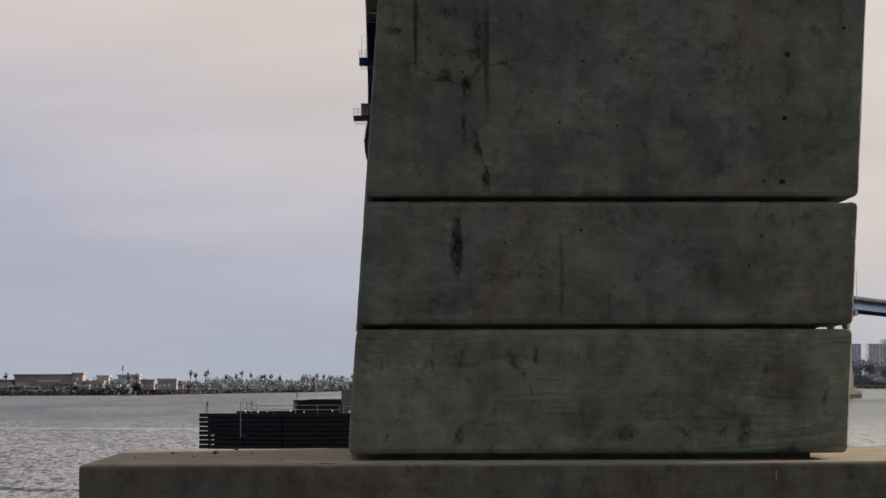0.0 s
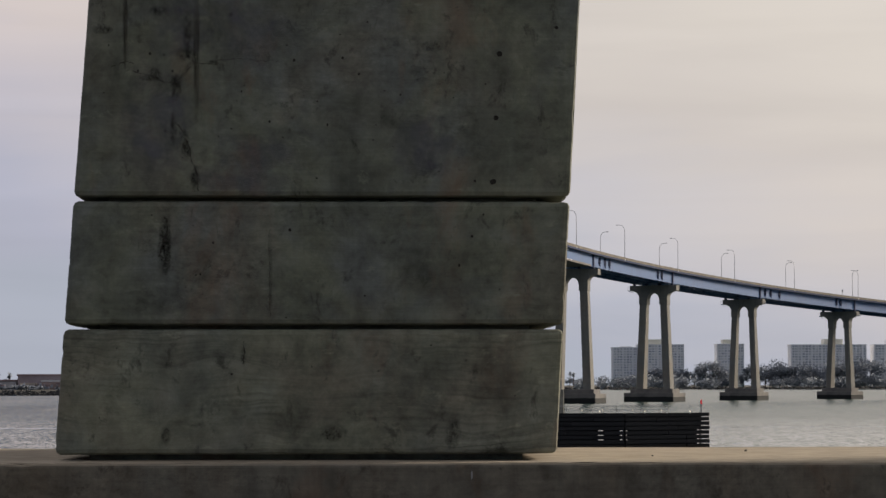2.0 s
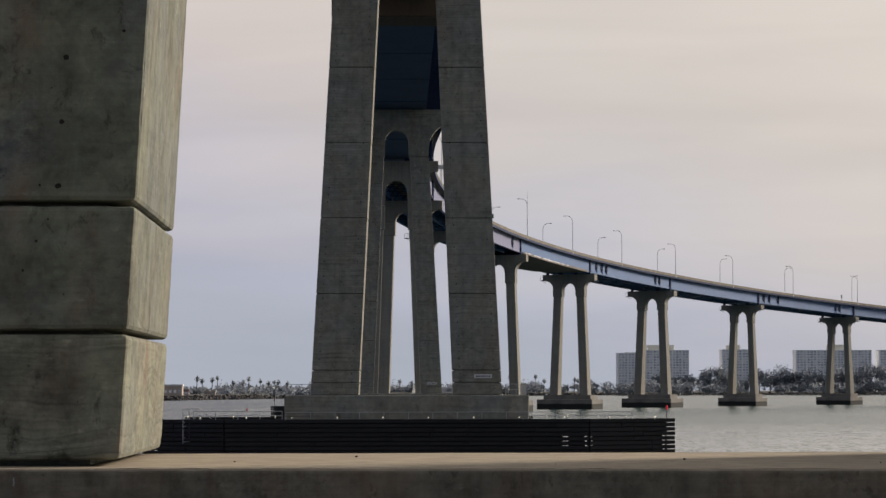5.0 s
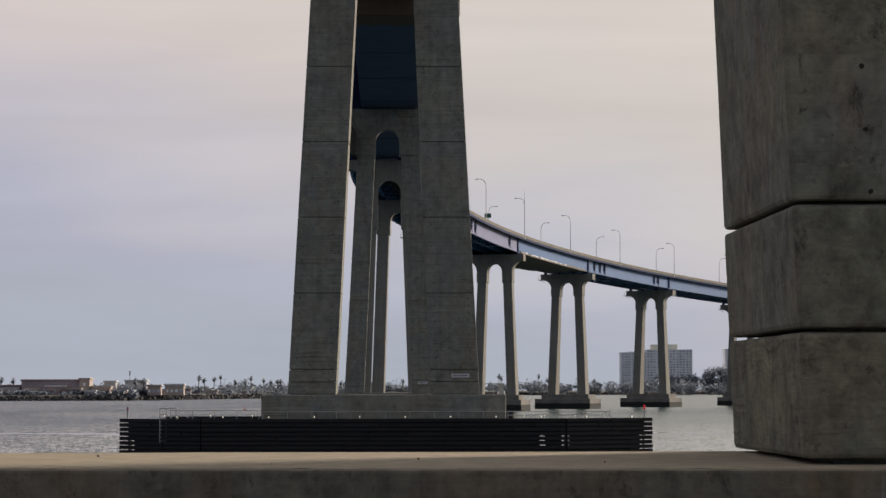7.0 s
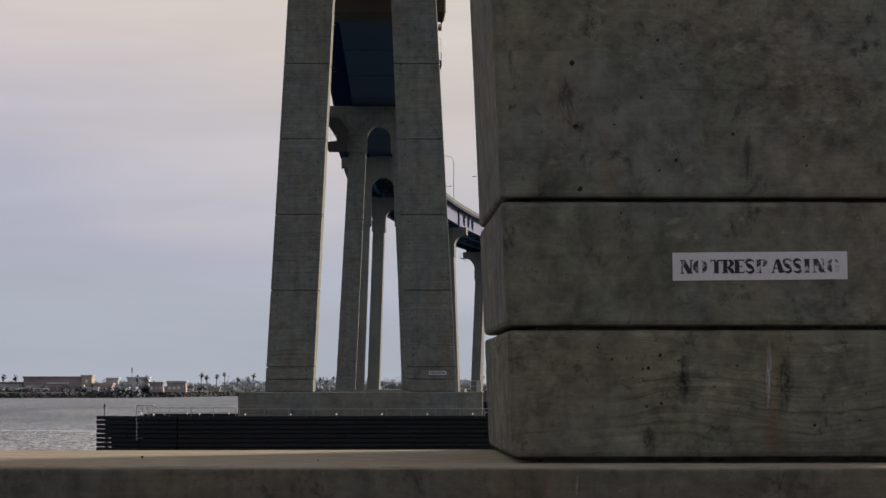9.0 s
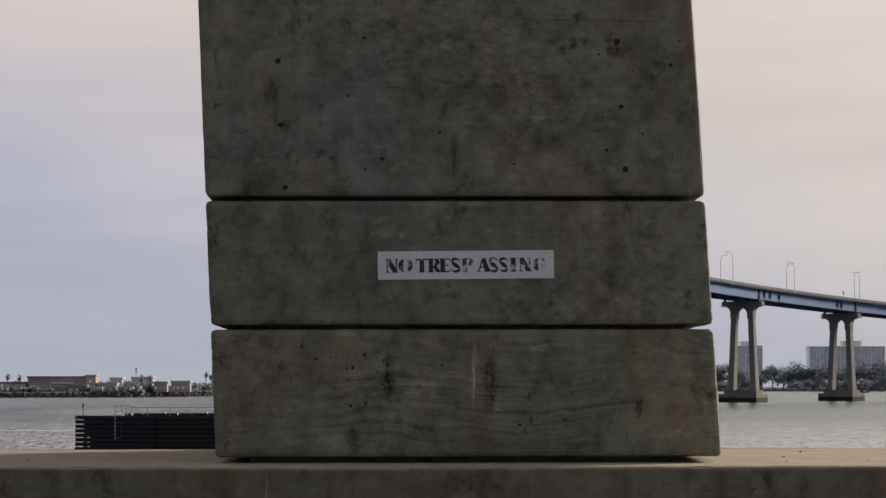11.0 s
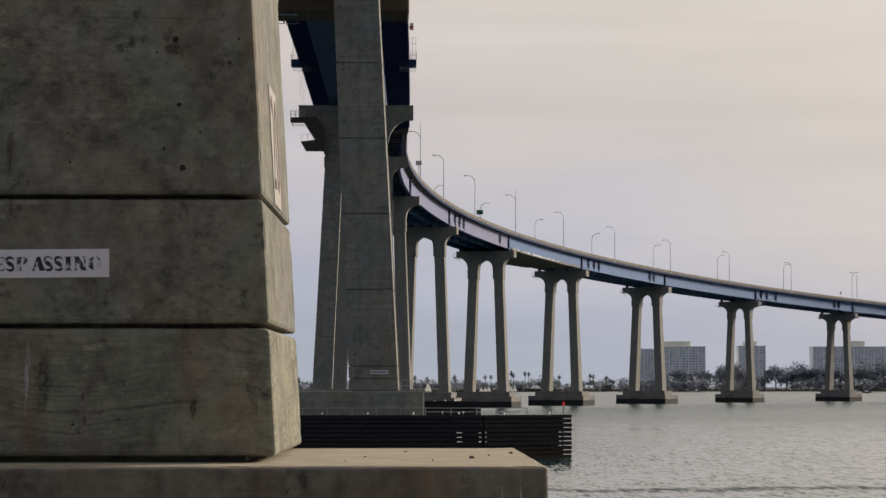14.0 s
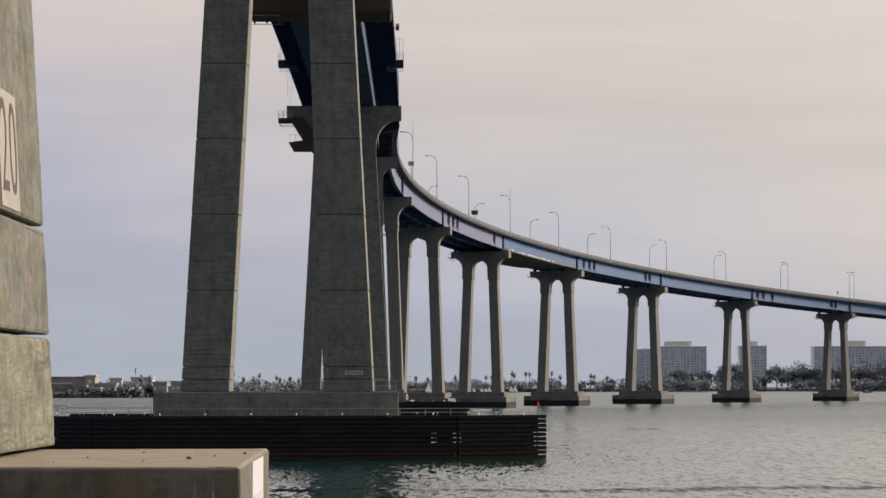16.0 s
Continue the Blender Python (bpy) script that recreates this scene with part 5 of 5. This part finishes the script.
# ---- things on the bridge ----
def street_lamp(s, side, extra=0.0):
    x, y, th = centre(s)
    g = thing("street_lamp", "tall grey steel street lamp with a curved arm on the bridge", "street lamp", "bridge street lamps", Matrix.Translation((x + side * 8.25 * math.cos(th), y - side * 8.25 * math.sin(th), top_z(s) - 1.05)) @ Matrix.Rotation(-th, 4, "Z"))
    part("base", box(-0.22, 0.22, -0.22, 0.22, 0, 0.5, 0.03), GALVANISED, g)
    knee = 9.6 + extra
    bm = rod(bmesh.new(), (0, 0, 0.45), (0, 0, knee), 0.11, 0.075, 8)
    prev = (0, 0, knee)
    for k in range(1, 7):
        a = k / 6 * math.pi / 2
        p = (-side * 1.5 * (1 - math.cos(a)), 0, knee + 2.0 * math.sin(a))
        rod(bm, prev, p, 0.08, 0.07, 6)
        prev = p
    rod(bm, prev, (-side * 2.2, 0, knee + 2.05), 0.06, 0.05, 6)
    part("pole", bm, GALVANISED, g)
    part("lamp_head", box(min(-side * 2.1, -side * 2.9), max(-side * 2.1, -side * 2.9), -0.16, 0.16, knee + 1.92, knee + 2.14, 0.05), GALVANISED, g)
    if s in (100, 257):
        part("aerial", rod(bmesh.new(), (0, 0, knee - 0.3), (0, 0, knee + 4.2), 0.06, 0.03, 5), GALVANISED, g, "thin whip aerial")
    return g


for s in (-10, 44, 100, 151, 202, 257, 313.5, 368.5, 424, 479.5, 535, 591.5, 647, 703):
    street_lamp(s, 1)
for s in (60, 115, 171, 227, 280, 337, 392.5, 449, 505.5, 561.5, 617.5, 672):
    street_lamp(s, -1, max(0.0, (s - 400) * 0.0095))


def road_sign(s, off, h, w, tall, mat, label):
    x, y, th = centre(s)
    g = thing("road_sign", label, "road sign", "", Matrix.Translation((x + off * math.cos(th), y - off * math.sin(th), top_z(s) - 1.05)) @ Matrix.Rotation(-th, 4, "Z"))
    part("post", rod(bmesh.new(), (0, 0.1, 0), (0, 0.1, h + tall), 0.08), GALVANISED, g)
    part("board", box(-w / 2, w / 2, -0.05, 0.05, h, h + tall, 0.02), mat, g)


road_sign(279, -8.1, 8.2, 2.0, 1.3, GREEN_SIGN, "green road sign board on the bridge")
road_sign(97, 8.1, 3.6, 1.3, 1.0, GALVANISED, "back of a grey road sign on the bridge")
road_sign(578, 8.1, 2.2, 0.6, 1.0, GALVANISED, "small grey sign post on the bridge")
for s in (84, 178, 185, 191.5, 242, 344.5, 350.5, 355.5, 407, 411, 511, 516, 524, 575, 578.5):
    x, y, th = centre(s)
    g = thing("cable_bracket", "dark blue utility bracket bolted to the girder's side", "bracket", "girder brackets", Matrix.Translation((x, y, top_z(s))) @ Matrix.Rotation(-th, 4, "Z"))
    bm = bmesh.new()
    low = [bm.verts.new((6.95, u, w)) for u, w in ((-0.25, -1.7), (0.25, -1.7), (0.95, -2.6), (0.95, -3.3), (0.2, -4.3), (-0.2, -4.3), (-0.95, -3.3), (-0.95, -2.6))]
    bm.faces.new(low)
    for f in bmesh.ops.extrude_face_region(bm, geom=bm.faces[:])["geom"]:
        if isinstance(f, bmesh.types.BMVert):
            f.co.x += 0.22
    bmesh.ops.recalc_face_normals(bm, faces=bm.faces)
    part("plate", bm, BLUE_DARK, g)
    for zz in (-2.45, -3.3):
        part("clamp", rod(bmesh.new(), (7.17, 0, zz), (7.45, 0, zz), 0.34, 0.30, sides=8), BLUE_DARK, g)
    part("hanger", rod(bmesh.new(), (7.25, 0, -1.35), (7.25, 0, -4.9), 0.10, sides=5), BLUE_DARK, g)


# ---- containment tarpaulin slung under one girder span ----
tarp = thing("containment_tarpaulin", "grey-brown tarpaulin slung under the bridge girders between two piers", "tarpaulin")
bm = bmesh.new()
rings = []
for i in range(40):
    s = 256 + i * 2.0
    x, y, th = centre(s)
    sag = 1.15 * math.sin(math.pi * min(1.0, 0.12 + i / 40)) ** 0.6 + 0.12 * noise.noise(Vector((i * 0.4, 3.0, 0)))
    outline = [(7.30, -4.62 + 0.1 * noise.noise(Vector((i * 0.7, 0, 0)))), (7.34, -5.2), (5.0, -5.25 - sag * 0.6), (2.0, -5.3 - sag), (-3.0, -5.3 - sag * 1.05), (-6.4, -5.3 - sag * 0.8), (-7.34, -5.15), (-7.30, -4.6)]
    inner = [(o * 0.985, h + 0.06) for o, h in outline[::-1]]
    rings.append([bm.verts.new((x + o * math.cos(th), y - o * math.sin(th), top_z(s) + h)) for o, h in outline + inner])
for a, b in zip(rings, rings[1:]):
    for k in range(16):
        q = (k + 1) % 16
        bm.faces.new((a[k], a[q], b[q], b[k]))
bm.faces.new(rings[0][::-1])
bm.faces.new(rings[-1])
bmesh.ops.recalc_face_normals(bm, faces=bm.faces)
part("sheet", bm, SHEET, tarp)
rnd = random.Random(8)
for i in range(34):
    s = 258 + i * 1.6
    if rnd.random() < 0.25:
        continue
    x, y, th = centre(s)
    w, h = rnd.uniform(0.5, 1.3), rnd.uniform(0.05, 0.22)
    bm = box(7.33, 7.40, -w, w, -4.72 - h, -4.60 + rnd.uniform(-0.1, 0.1))
    bm.transform(Matrix.Translation((x, y, top_z(s))) @ Matrix.Rotation(-th, 4, "Z"))
    part("torn_strip", bm, WHITE, tarp, "torn white strip of the sheet's edge")


# ---- far shore: buildings, trees, boats ----
def low_building(x0, x1, y, depth, h, wall, roof_col, label, cols=0, rows=1):
    x0, x1 = bay(x0, y), bay(x1, y)
    g = thing("shore_building", label, "building", "far shore buildings")
    part("wall", box(x0, x1, y, y + depth, 2.8, h, 0.1), wall, g)
    part("roof", box(x0 - 0.5, x1 + 0.5, y - 0.5, y + depth + 0.5, h, h + 1.1, 0.1), roof_col, g)
    for r in range(rows):
        for c in range(cols):
            x = x0 + (x1 - x0) * (c + 0.5) / cols
            z = 3.6 + (h - 4.0) * (r + 0.2) / rows
            w = part("window", box(x - 0.8, x + 0.8, y - 0.08, y + 0.1, z, z + min(1.8, (h - 4.0) / rows * 0.6)), HAZED_GLASS, g)
    return g


PINK = stucco("rose_stucco", (0.34, 0.285, 0.305))
TAN = stucco("tan_stucco", (0.38, 0.325, 0.285))
ORANGE = stucco("orange_stucco", (0.37, 0.285, 0.26))
GREYISH = stucco("grey_stucco", (0.50, 0.49, 0.50))
ROOF = stucco("dark_red_roof", (0.27, 0.20, 0.20))
CREAM = stucco("cream_stucco", (0.78, 0.75, 0.64))
# wall colour raised to near white in place of distance haze
TOWER = stucco("tower_white", (0.84, 0.85, 0.88))
low_building(-233.5, -199, 1556, 25, 11.2, PINK, ROOF, "long rose-coloured flat-roofed building on the far shore", 9, 1)
low_building(-198.8, -192.8, 1552, 20, 12.0, TAN, TAN, "tan stair tower beside a long building", 1, 2)
low_building(-218, -206.5, 1546, 8, 7.6, ORANGE, GREYISH, "small orange harbour building on the far shore", 3, 1)
low_building(-192, -180.5, 1552, 14, 7.2, TAN, TAN, "low tan building on the far shore", 4, 1)
low_building(-187, -180, 1575, 14, 10.5, GREYISH, GREYISH, "pale grey flat-roofed building on the far shore", 3, 2)
low_building(-176, -163, 1590, 14, 11.0, GREYISH, GREYISH, "pale grey flat-roofed building on the far shore", 4, 2)
low_building(-160.5, -152.5, 1570, 10, 8.0, ORANGE, TAN, "small orange harbour building on the far shore", 3, 1)
low_building(-153, -141.5, 1600, 12, 8.6, TAN, GREYISH, "low tan building on the far shore", 4, 1)
low_building(-262, -235, 1560, 16, 8.0, GREYISH, ROOF, "low grey building with a dark red roof", 6, 1)
low_building(-300, -268, 1575, 16, 8.4, TAN, ROOF, "low tan building with a dark red roof", 6, 1)
low_building(-150, -118, 1990, 14, 6.6, GREYISH, GREYISH, "long low grey shed on the far shore", 8, 1)
low_building(-120, -78, 2240, 14, 7.0, GREYISH, ROOF, "long low grey shed on the far shore", 8, 1)
low_building(-8, 40, 2900, 14, 7.5, GREYISH, GREYISH, "long low grey shed on the far shore", 8, 1)


rs = random.Random(77)
for k in range(22):
    x, y = -318 + k * 8.6 + rs.uniform(-3, 3), 1538 + rs.uniform(0, 6)
    if x > -163:
        y = 1640 + (x + 160) * 4.6
    w, h = rs.uniform(1.6, 4.5), rs.uniform(4.6, 6.6)
    low_building(x - w, x + w, y, 6, h, rs.choice((PINK, TAN, GREYISH, GREYISH, ORANGE)), rs.choice((ROOF, GREYISH, TAN)), "small flat-roofed harbour shed on the far shore", 2, 1)
mast = thing("radio_mast", "thin steel radio mast on the far shore", "mast")
mx = bay(-172, 1580)
part("pole", rod(bmesh.new(), (mx, 1580, 2.8), (mx, 1580, 17.5), 0.22, 0.14, 6), GALVANISED, mast)
part("antenna", box(mx - 0.45, mx + 0.45, 1579.5, 1580.5, 14.6, 17.4, 0.1), GALVANISED, mast)


def tower(x0, x1, y, depth, h, floors, bays, pent):
    x0, x1, pent = bay(x0, y), bay(x1, y), (bay(pent[0], y), bay(pent[1], y), pent[2])
    g = thing("apartment_tower", "pale grey high-rise apartment block with balconies on the far shore", "apartment tower", "far shore towers")
    part("wall", box(x0, x1, y, y + depth, 3, h, 0.2), TOWER, g)
    part("penthouse", box(pent[0], pent[1], y + 3, y + depth - 3, h, pent[2], 0.2), CREAM if pent[2] > 56.5 else TOWER, g)
    step = (h - 5) / floors
    for k in range(floors):
        z = 5 + k * step
        part("window_band", box(x0 + 0.6, x1 - 0.6, y - 0.15, y + 0.2, z + 1.0, z + step - 0.35), HAZED_GLASS, g)
        part("balcony", box(x0 - 0.2, x1 + 0.2, y - 1.3, y + 0.1, z, z + 0.95, 0.05), TOWER, g)
    for k in range(bays + 1):
        x = x0 + (x1 - x0) * k / bays
        wd = 0.9 if k % 3 else 1.8
        part("fin", box(x - wd / 2, x + wd / 2, y - 1.5, y + 0.1, 3, h + 0.4, 0.05), TOWER, g)
    part("roof_edge", box(x0 - 0.8, x1 + 0.8, y - 1.6, y + depth, h, h + 0.9, 0.1), TOWER, g)


tower(228, 258, 3012, 24, 47.5, 14, 8, (236, 250, 49.5))
tower(256, 308, 3000, 26, 50.5, 15, 14, (262, 292, 57.2))
tower(347, 377, 3000, 26, 51.2, 15, 8, (354, 368, 57.0))
tower(432, 518, 3000, 26, 50.3, 15, 22, (470.5, 492, 57.4))
tower(528, 600, 3000, 26, 50.3, 15, 18, (545, 570, 56.0))


def palm(x, y, z_top, seed, scale=1.0):
    x, r = bay(x, y), random.Random(seed)
    g = thing("palm_tree", "tall thin fan palm with a ragged round crown", "palm tree", "shore palms")
    lean = r.uniform(-0.6, 0.6)
    bm = rod(bmesh.new(), (x, y, 2.8), (x + lean * 0.4, y, (z_top + 3) / 2), 0.40, 0.30, 6)
    rod(bm, (x + lean * 0.4, y, (z_top + 3) / 2), (x + lean, y, z_top), 0.30, 0.26, 6)
    part("trunk", bm, TRUNK, g)
    bm = bmesh.new()
    c = Vector((x + lean, y, z_top))
    for k in range(34):
        a, el = r.uniform(0, math.tau), r.uniform(-0.9, 1.3)
        d = Vector((math.cos(a) * math.cos(el), math.sin(a) * math.cos(el), math.sin(el)))
        ln = r.uniform(1.6, 2.5) * scale
        sidev = d.cross(Vector((0, 0, 1))).normalized() if abs(d.z) < 0.98 else Vector((1, 0, 0))
        mid, end = c + d * ln * 0.6, c + d * ln + Vector((0, 0, -0.55 * ln * (1 - abs(d.z))))
        w = 0.42 * scale
        v = [bm.verts.new(p) for p in (c, mid + sidev * w, end, mid - sidev * w)]
        bm.faces.new(v)
    for k in range(16):
        a = r.uniform(0, math.tau)
        d = Vector((math.cos(a), math.sin(a), 0))
        q = c + d * 0.35
        e2 = c + d * 0.75 * scale + Vector((0, 0, -r.uniform(1.2, 2.4) * scale))
        t2 = Vector((-d.y, d.x, 0)) * 0.35
        bm.faces.new([bm.verts.new(p) for p in (q, e2 + t2, e2 - t2)])
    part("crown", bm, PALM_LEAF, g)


def leafy(bm, x, y, z0, z1, w, r, n):
    """A crown of many small leaf clumps in several lobes, with gaps."""
    lobes = [(x + r.uniform(-0.5, 0.5) * w, y + r.uniform(-0.4, 0.4) * w, z0 + (z1 - z0) * r.uniform(0.35, 0.9), w * r.uniform(0.22, 0.42)) for _ in range(7)]
    for k in range(n):
        lx, ly, lz, lr = r.choice(lobes)
        d = Vector((r.gauss(0, 1), r.gauss(0, 1), r.gauss(0, 0.8)))
        d = d.normalized() * lr * r.uniform(0.35, 1.05)
        c = Vector((lx, ly, lz)) + d
        u = Vector((r.uniform(-1, 1), r.uniform(-1, 1), r.uniform(-1, 1))).normalized()
        v2 = u.orthogonal().normalized() * r.uniform(0.6, 1.3)
        u *= r.uniform(0.7, 1.5)
        bm.faces.new([bm.verts.new(p) for p in (c - u, c + v2, c + u, c - v2)])


def tree(x, y, h, w, seed, name="broadleaf_tree", n=420):
    x, r = bay(x, y), random.Random(seed)
    g = thing(name, "large dark green broad-crowned shore tree", "tree", "shore trees")
    bm = rod(bmesh.new(), (x, y, 2.5), (x + r.uniform(-0.5, 0.5), y, h * 0.45), 0.7, 0.4, 6)
    for k in range(4):
        rod(bm, (x, y, h * r.uniform(0.25, 0.42)), (x + r.uniform(-0.35, 0.35) * w, y + r.uniform(-2, 2), h * r.uniform(0.55, 0.8)), 0.32, 0.12, 5)
    part("trunk", bm, TRUNK, g)
    bm = bmesh.new()
    leafy(bm, x, y, h * 0.12, h, w, r, n)
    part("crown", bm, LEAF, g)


# palms: x and crown height on the near and the far stretch of the shore
NEAR_PALMS = [(-146, 14.0), (-143, 12.6), (-138.5, 13.4), (-169, 11.4), (-164, 11.4), (-127.5, 11.5), (-122, 11.9), (-118.5, 14.4), (-107, 11.6), (-101.5, 12.4), (-96, 11.4), (-81, 10.8), (-73.5, 10.6), (-66, 12.6), (-61, 11.6), (-45, 10.8), (-39, 11.4), (-250, 12.3), (-256, 11.6), (-243, 11.8)]
for k, (x, h) in enumerate(NEAR_PALMS):
    palm(x, 1585 if x < -160 else 1700 + (x + 160) * 4.6, h, k, 1.05)
FAR_PALMS = [(-209, 19.5), (-165, 16), (-150, 15), (52, 16), (58, 16), (79, 20), (81.5, 18), (94, 19), (98, 19), (121, 20), (129, 16), (161, 17), (165, 16), (179, 15), (-110, 14), (-97, 15), (-60, 15), (-20, 15), (-8, 14), (20, 16)]
for k, (x, h) in enumerate(FAR_PALMS):
    palm(x, 2730, h, 100 + k, 1.35)
rr = random.Random(21)
for k, (x, h, w) in enumerate(((316, 26, 24), (330, 29, 26), (345, 22, 20), (300, 20, 18), (384, 25, 20), (398, 29, 30), (414, 30, 28), (430, 24, 22), (446, 27, 26), (462, 24, 22), (480, 29, 26), (498, 31, 30), (515, 30, 30), (536, 33, 30), (290, 17, 16), (275, 15, 14), (270, 24, 18), (560, 30, 30), (364, 18, 16))):
    tree(x, 2965 + rr.uniform(-12, 12), h, w, 300 + k, n=1000)
bm = bmesh.new()
for k in range(150):
    x = rr.uniform(-230, 560)
    leafy(bm, bay(x, 2930), 2900 + rr.uniform(0, 60), 2.0, rr.uniform(7, 14 if x < 230 else 17), rr.uniform(9, 18), rr, 190)
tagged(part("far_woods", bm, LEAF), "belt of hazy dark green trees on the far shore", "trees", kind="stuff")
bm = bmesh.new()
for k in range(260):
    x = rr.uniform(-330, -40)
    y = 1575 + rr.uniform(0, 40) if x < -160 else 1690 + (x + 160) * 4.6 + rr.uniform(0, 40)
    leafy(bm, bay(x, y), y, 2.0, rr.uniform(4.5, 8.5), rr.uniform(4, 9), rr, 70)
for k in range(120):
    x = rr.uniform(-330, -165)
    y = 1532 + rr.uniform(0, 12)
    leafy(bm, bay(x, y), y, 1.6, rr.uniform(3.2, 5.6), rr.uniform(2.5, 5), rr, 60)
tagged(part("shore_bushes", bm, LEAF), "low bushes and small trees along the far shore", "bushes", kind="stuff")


SAIL, _n, _l, _b = material("white_sailcloth", 0.8, 0.0, 0.2)
_b.inputs["Base Color"].default_value = (0.85, 0.85, 0.84, 1)
_t, _m = _n.new("ShaderNodeBsdfTranslucent"), _n.new("ShaderNodeMixShader")
_t.inputs["Color"].default_value, _m.inputs[0].default_value = (0.85, 0.84, 0.80, 1), 0.55
_l.new(_b.outputs[0], _m.inputs[1])
_l.new(_t.outputs[0], _m.inputs[2])
_l.new(_m.outputs[0], _n["Material Output"].inputs["Surface"])


def sailboat(x, y, h):
    x = bay(x, y)
    g = thing("sailboat", "small white sailboat with raised sails on the bay", "sailboat", "sailboats")
    bm = bmesh.new()
    hexa(bm, [(x - h * 0.22, y - 0.6, 0.0), (x + h * 0.26, y - 0.3, 0.0), (x + h * 0.26, y + 0.3, 0.0), (x - h * 0.22, y + 0.6, 0.0)],
         [(x - h * 0.26, y - 0.9, 0.8), (x + h * 0.36, y - 0.1, 0.95), (x + h * 0.36, y + 0.1, 0.95), (x - h * 0.26, y + 0.9, 0.8)])
    part("hull", bm, WHITE, g)
    part("mast", rod(bmesh.new(), (x, y, 0.7), (x, y, h), 0.1), GALVANISED, g)
    part("sail", extrude_profile([(x - 0.1, h * 0.95), (x - 0.1, 1.4), (x - h * 0.30, 1.5)], y - 0.04, y + 0.04), SAIL, g)
    part("jib", extrude_profile([(x + 0.1, h * 0.85), (x + h * 0.32, 1.2), (x + 0.1, 1.3)], y - 0.04, y + 0.04), SAIL, g)


for x, y, h in ((-3.0, 2400, 10.5), (38, 2450, 5.5), (45.5, 2430, 6), (49, 2460, 5.5), (52.5, 2440, 6.5), (72.5, 2420, 7.5), (76.5, 2440, 7)):
    sailboat(x, y, h)
g = thing("motor_boat", "small dark open motor boat on the bay", "boat")
bm = hexa(bmesh.new(), [(406, 2158, 0), (412, 2158.5, 0), (412, 2160.5, 0), (406, 2161, 0)], [(405, 2157.6, 1.0), (413.5, 2159, 1.2), (413.5, 2160, 1.2), (405, 2161.4, 1.0)])
part("hull", bm, RUBBLE, g)
part("cabin", box(407.5, 409.5, 2158.6, 2160.4, 1.0, 2.2, 0.1), WHITE, g)
g = thing("channel_buoy", "small red channel buoy floating on the water", "buoy")
bx, by = -34.0, 770.0
part("float", rod(bmesh.new(), (bx, by, -0.5), (bx, by, 0.05), 0.30, 0.27, 10), RED, g)
part("top", rod(bmesh.new(), (bx, by, 0.05), (bx, by, 0.62), 0.18, 0.07, 8), RED, g)
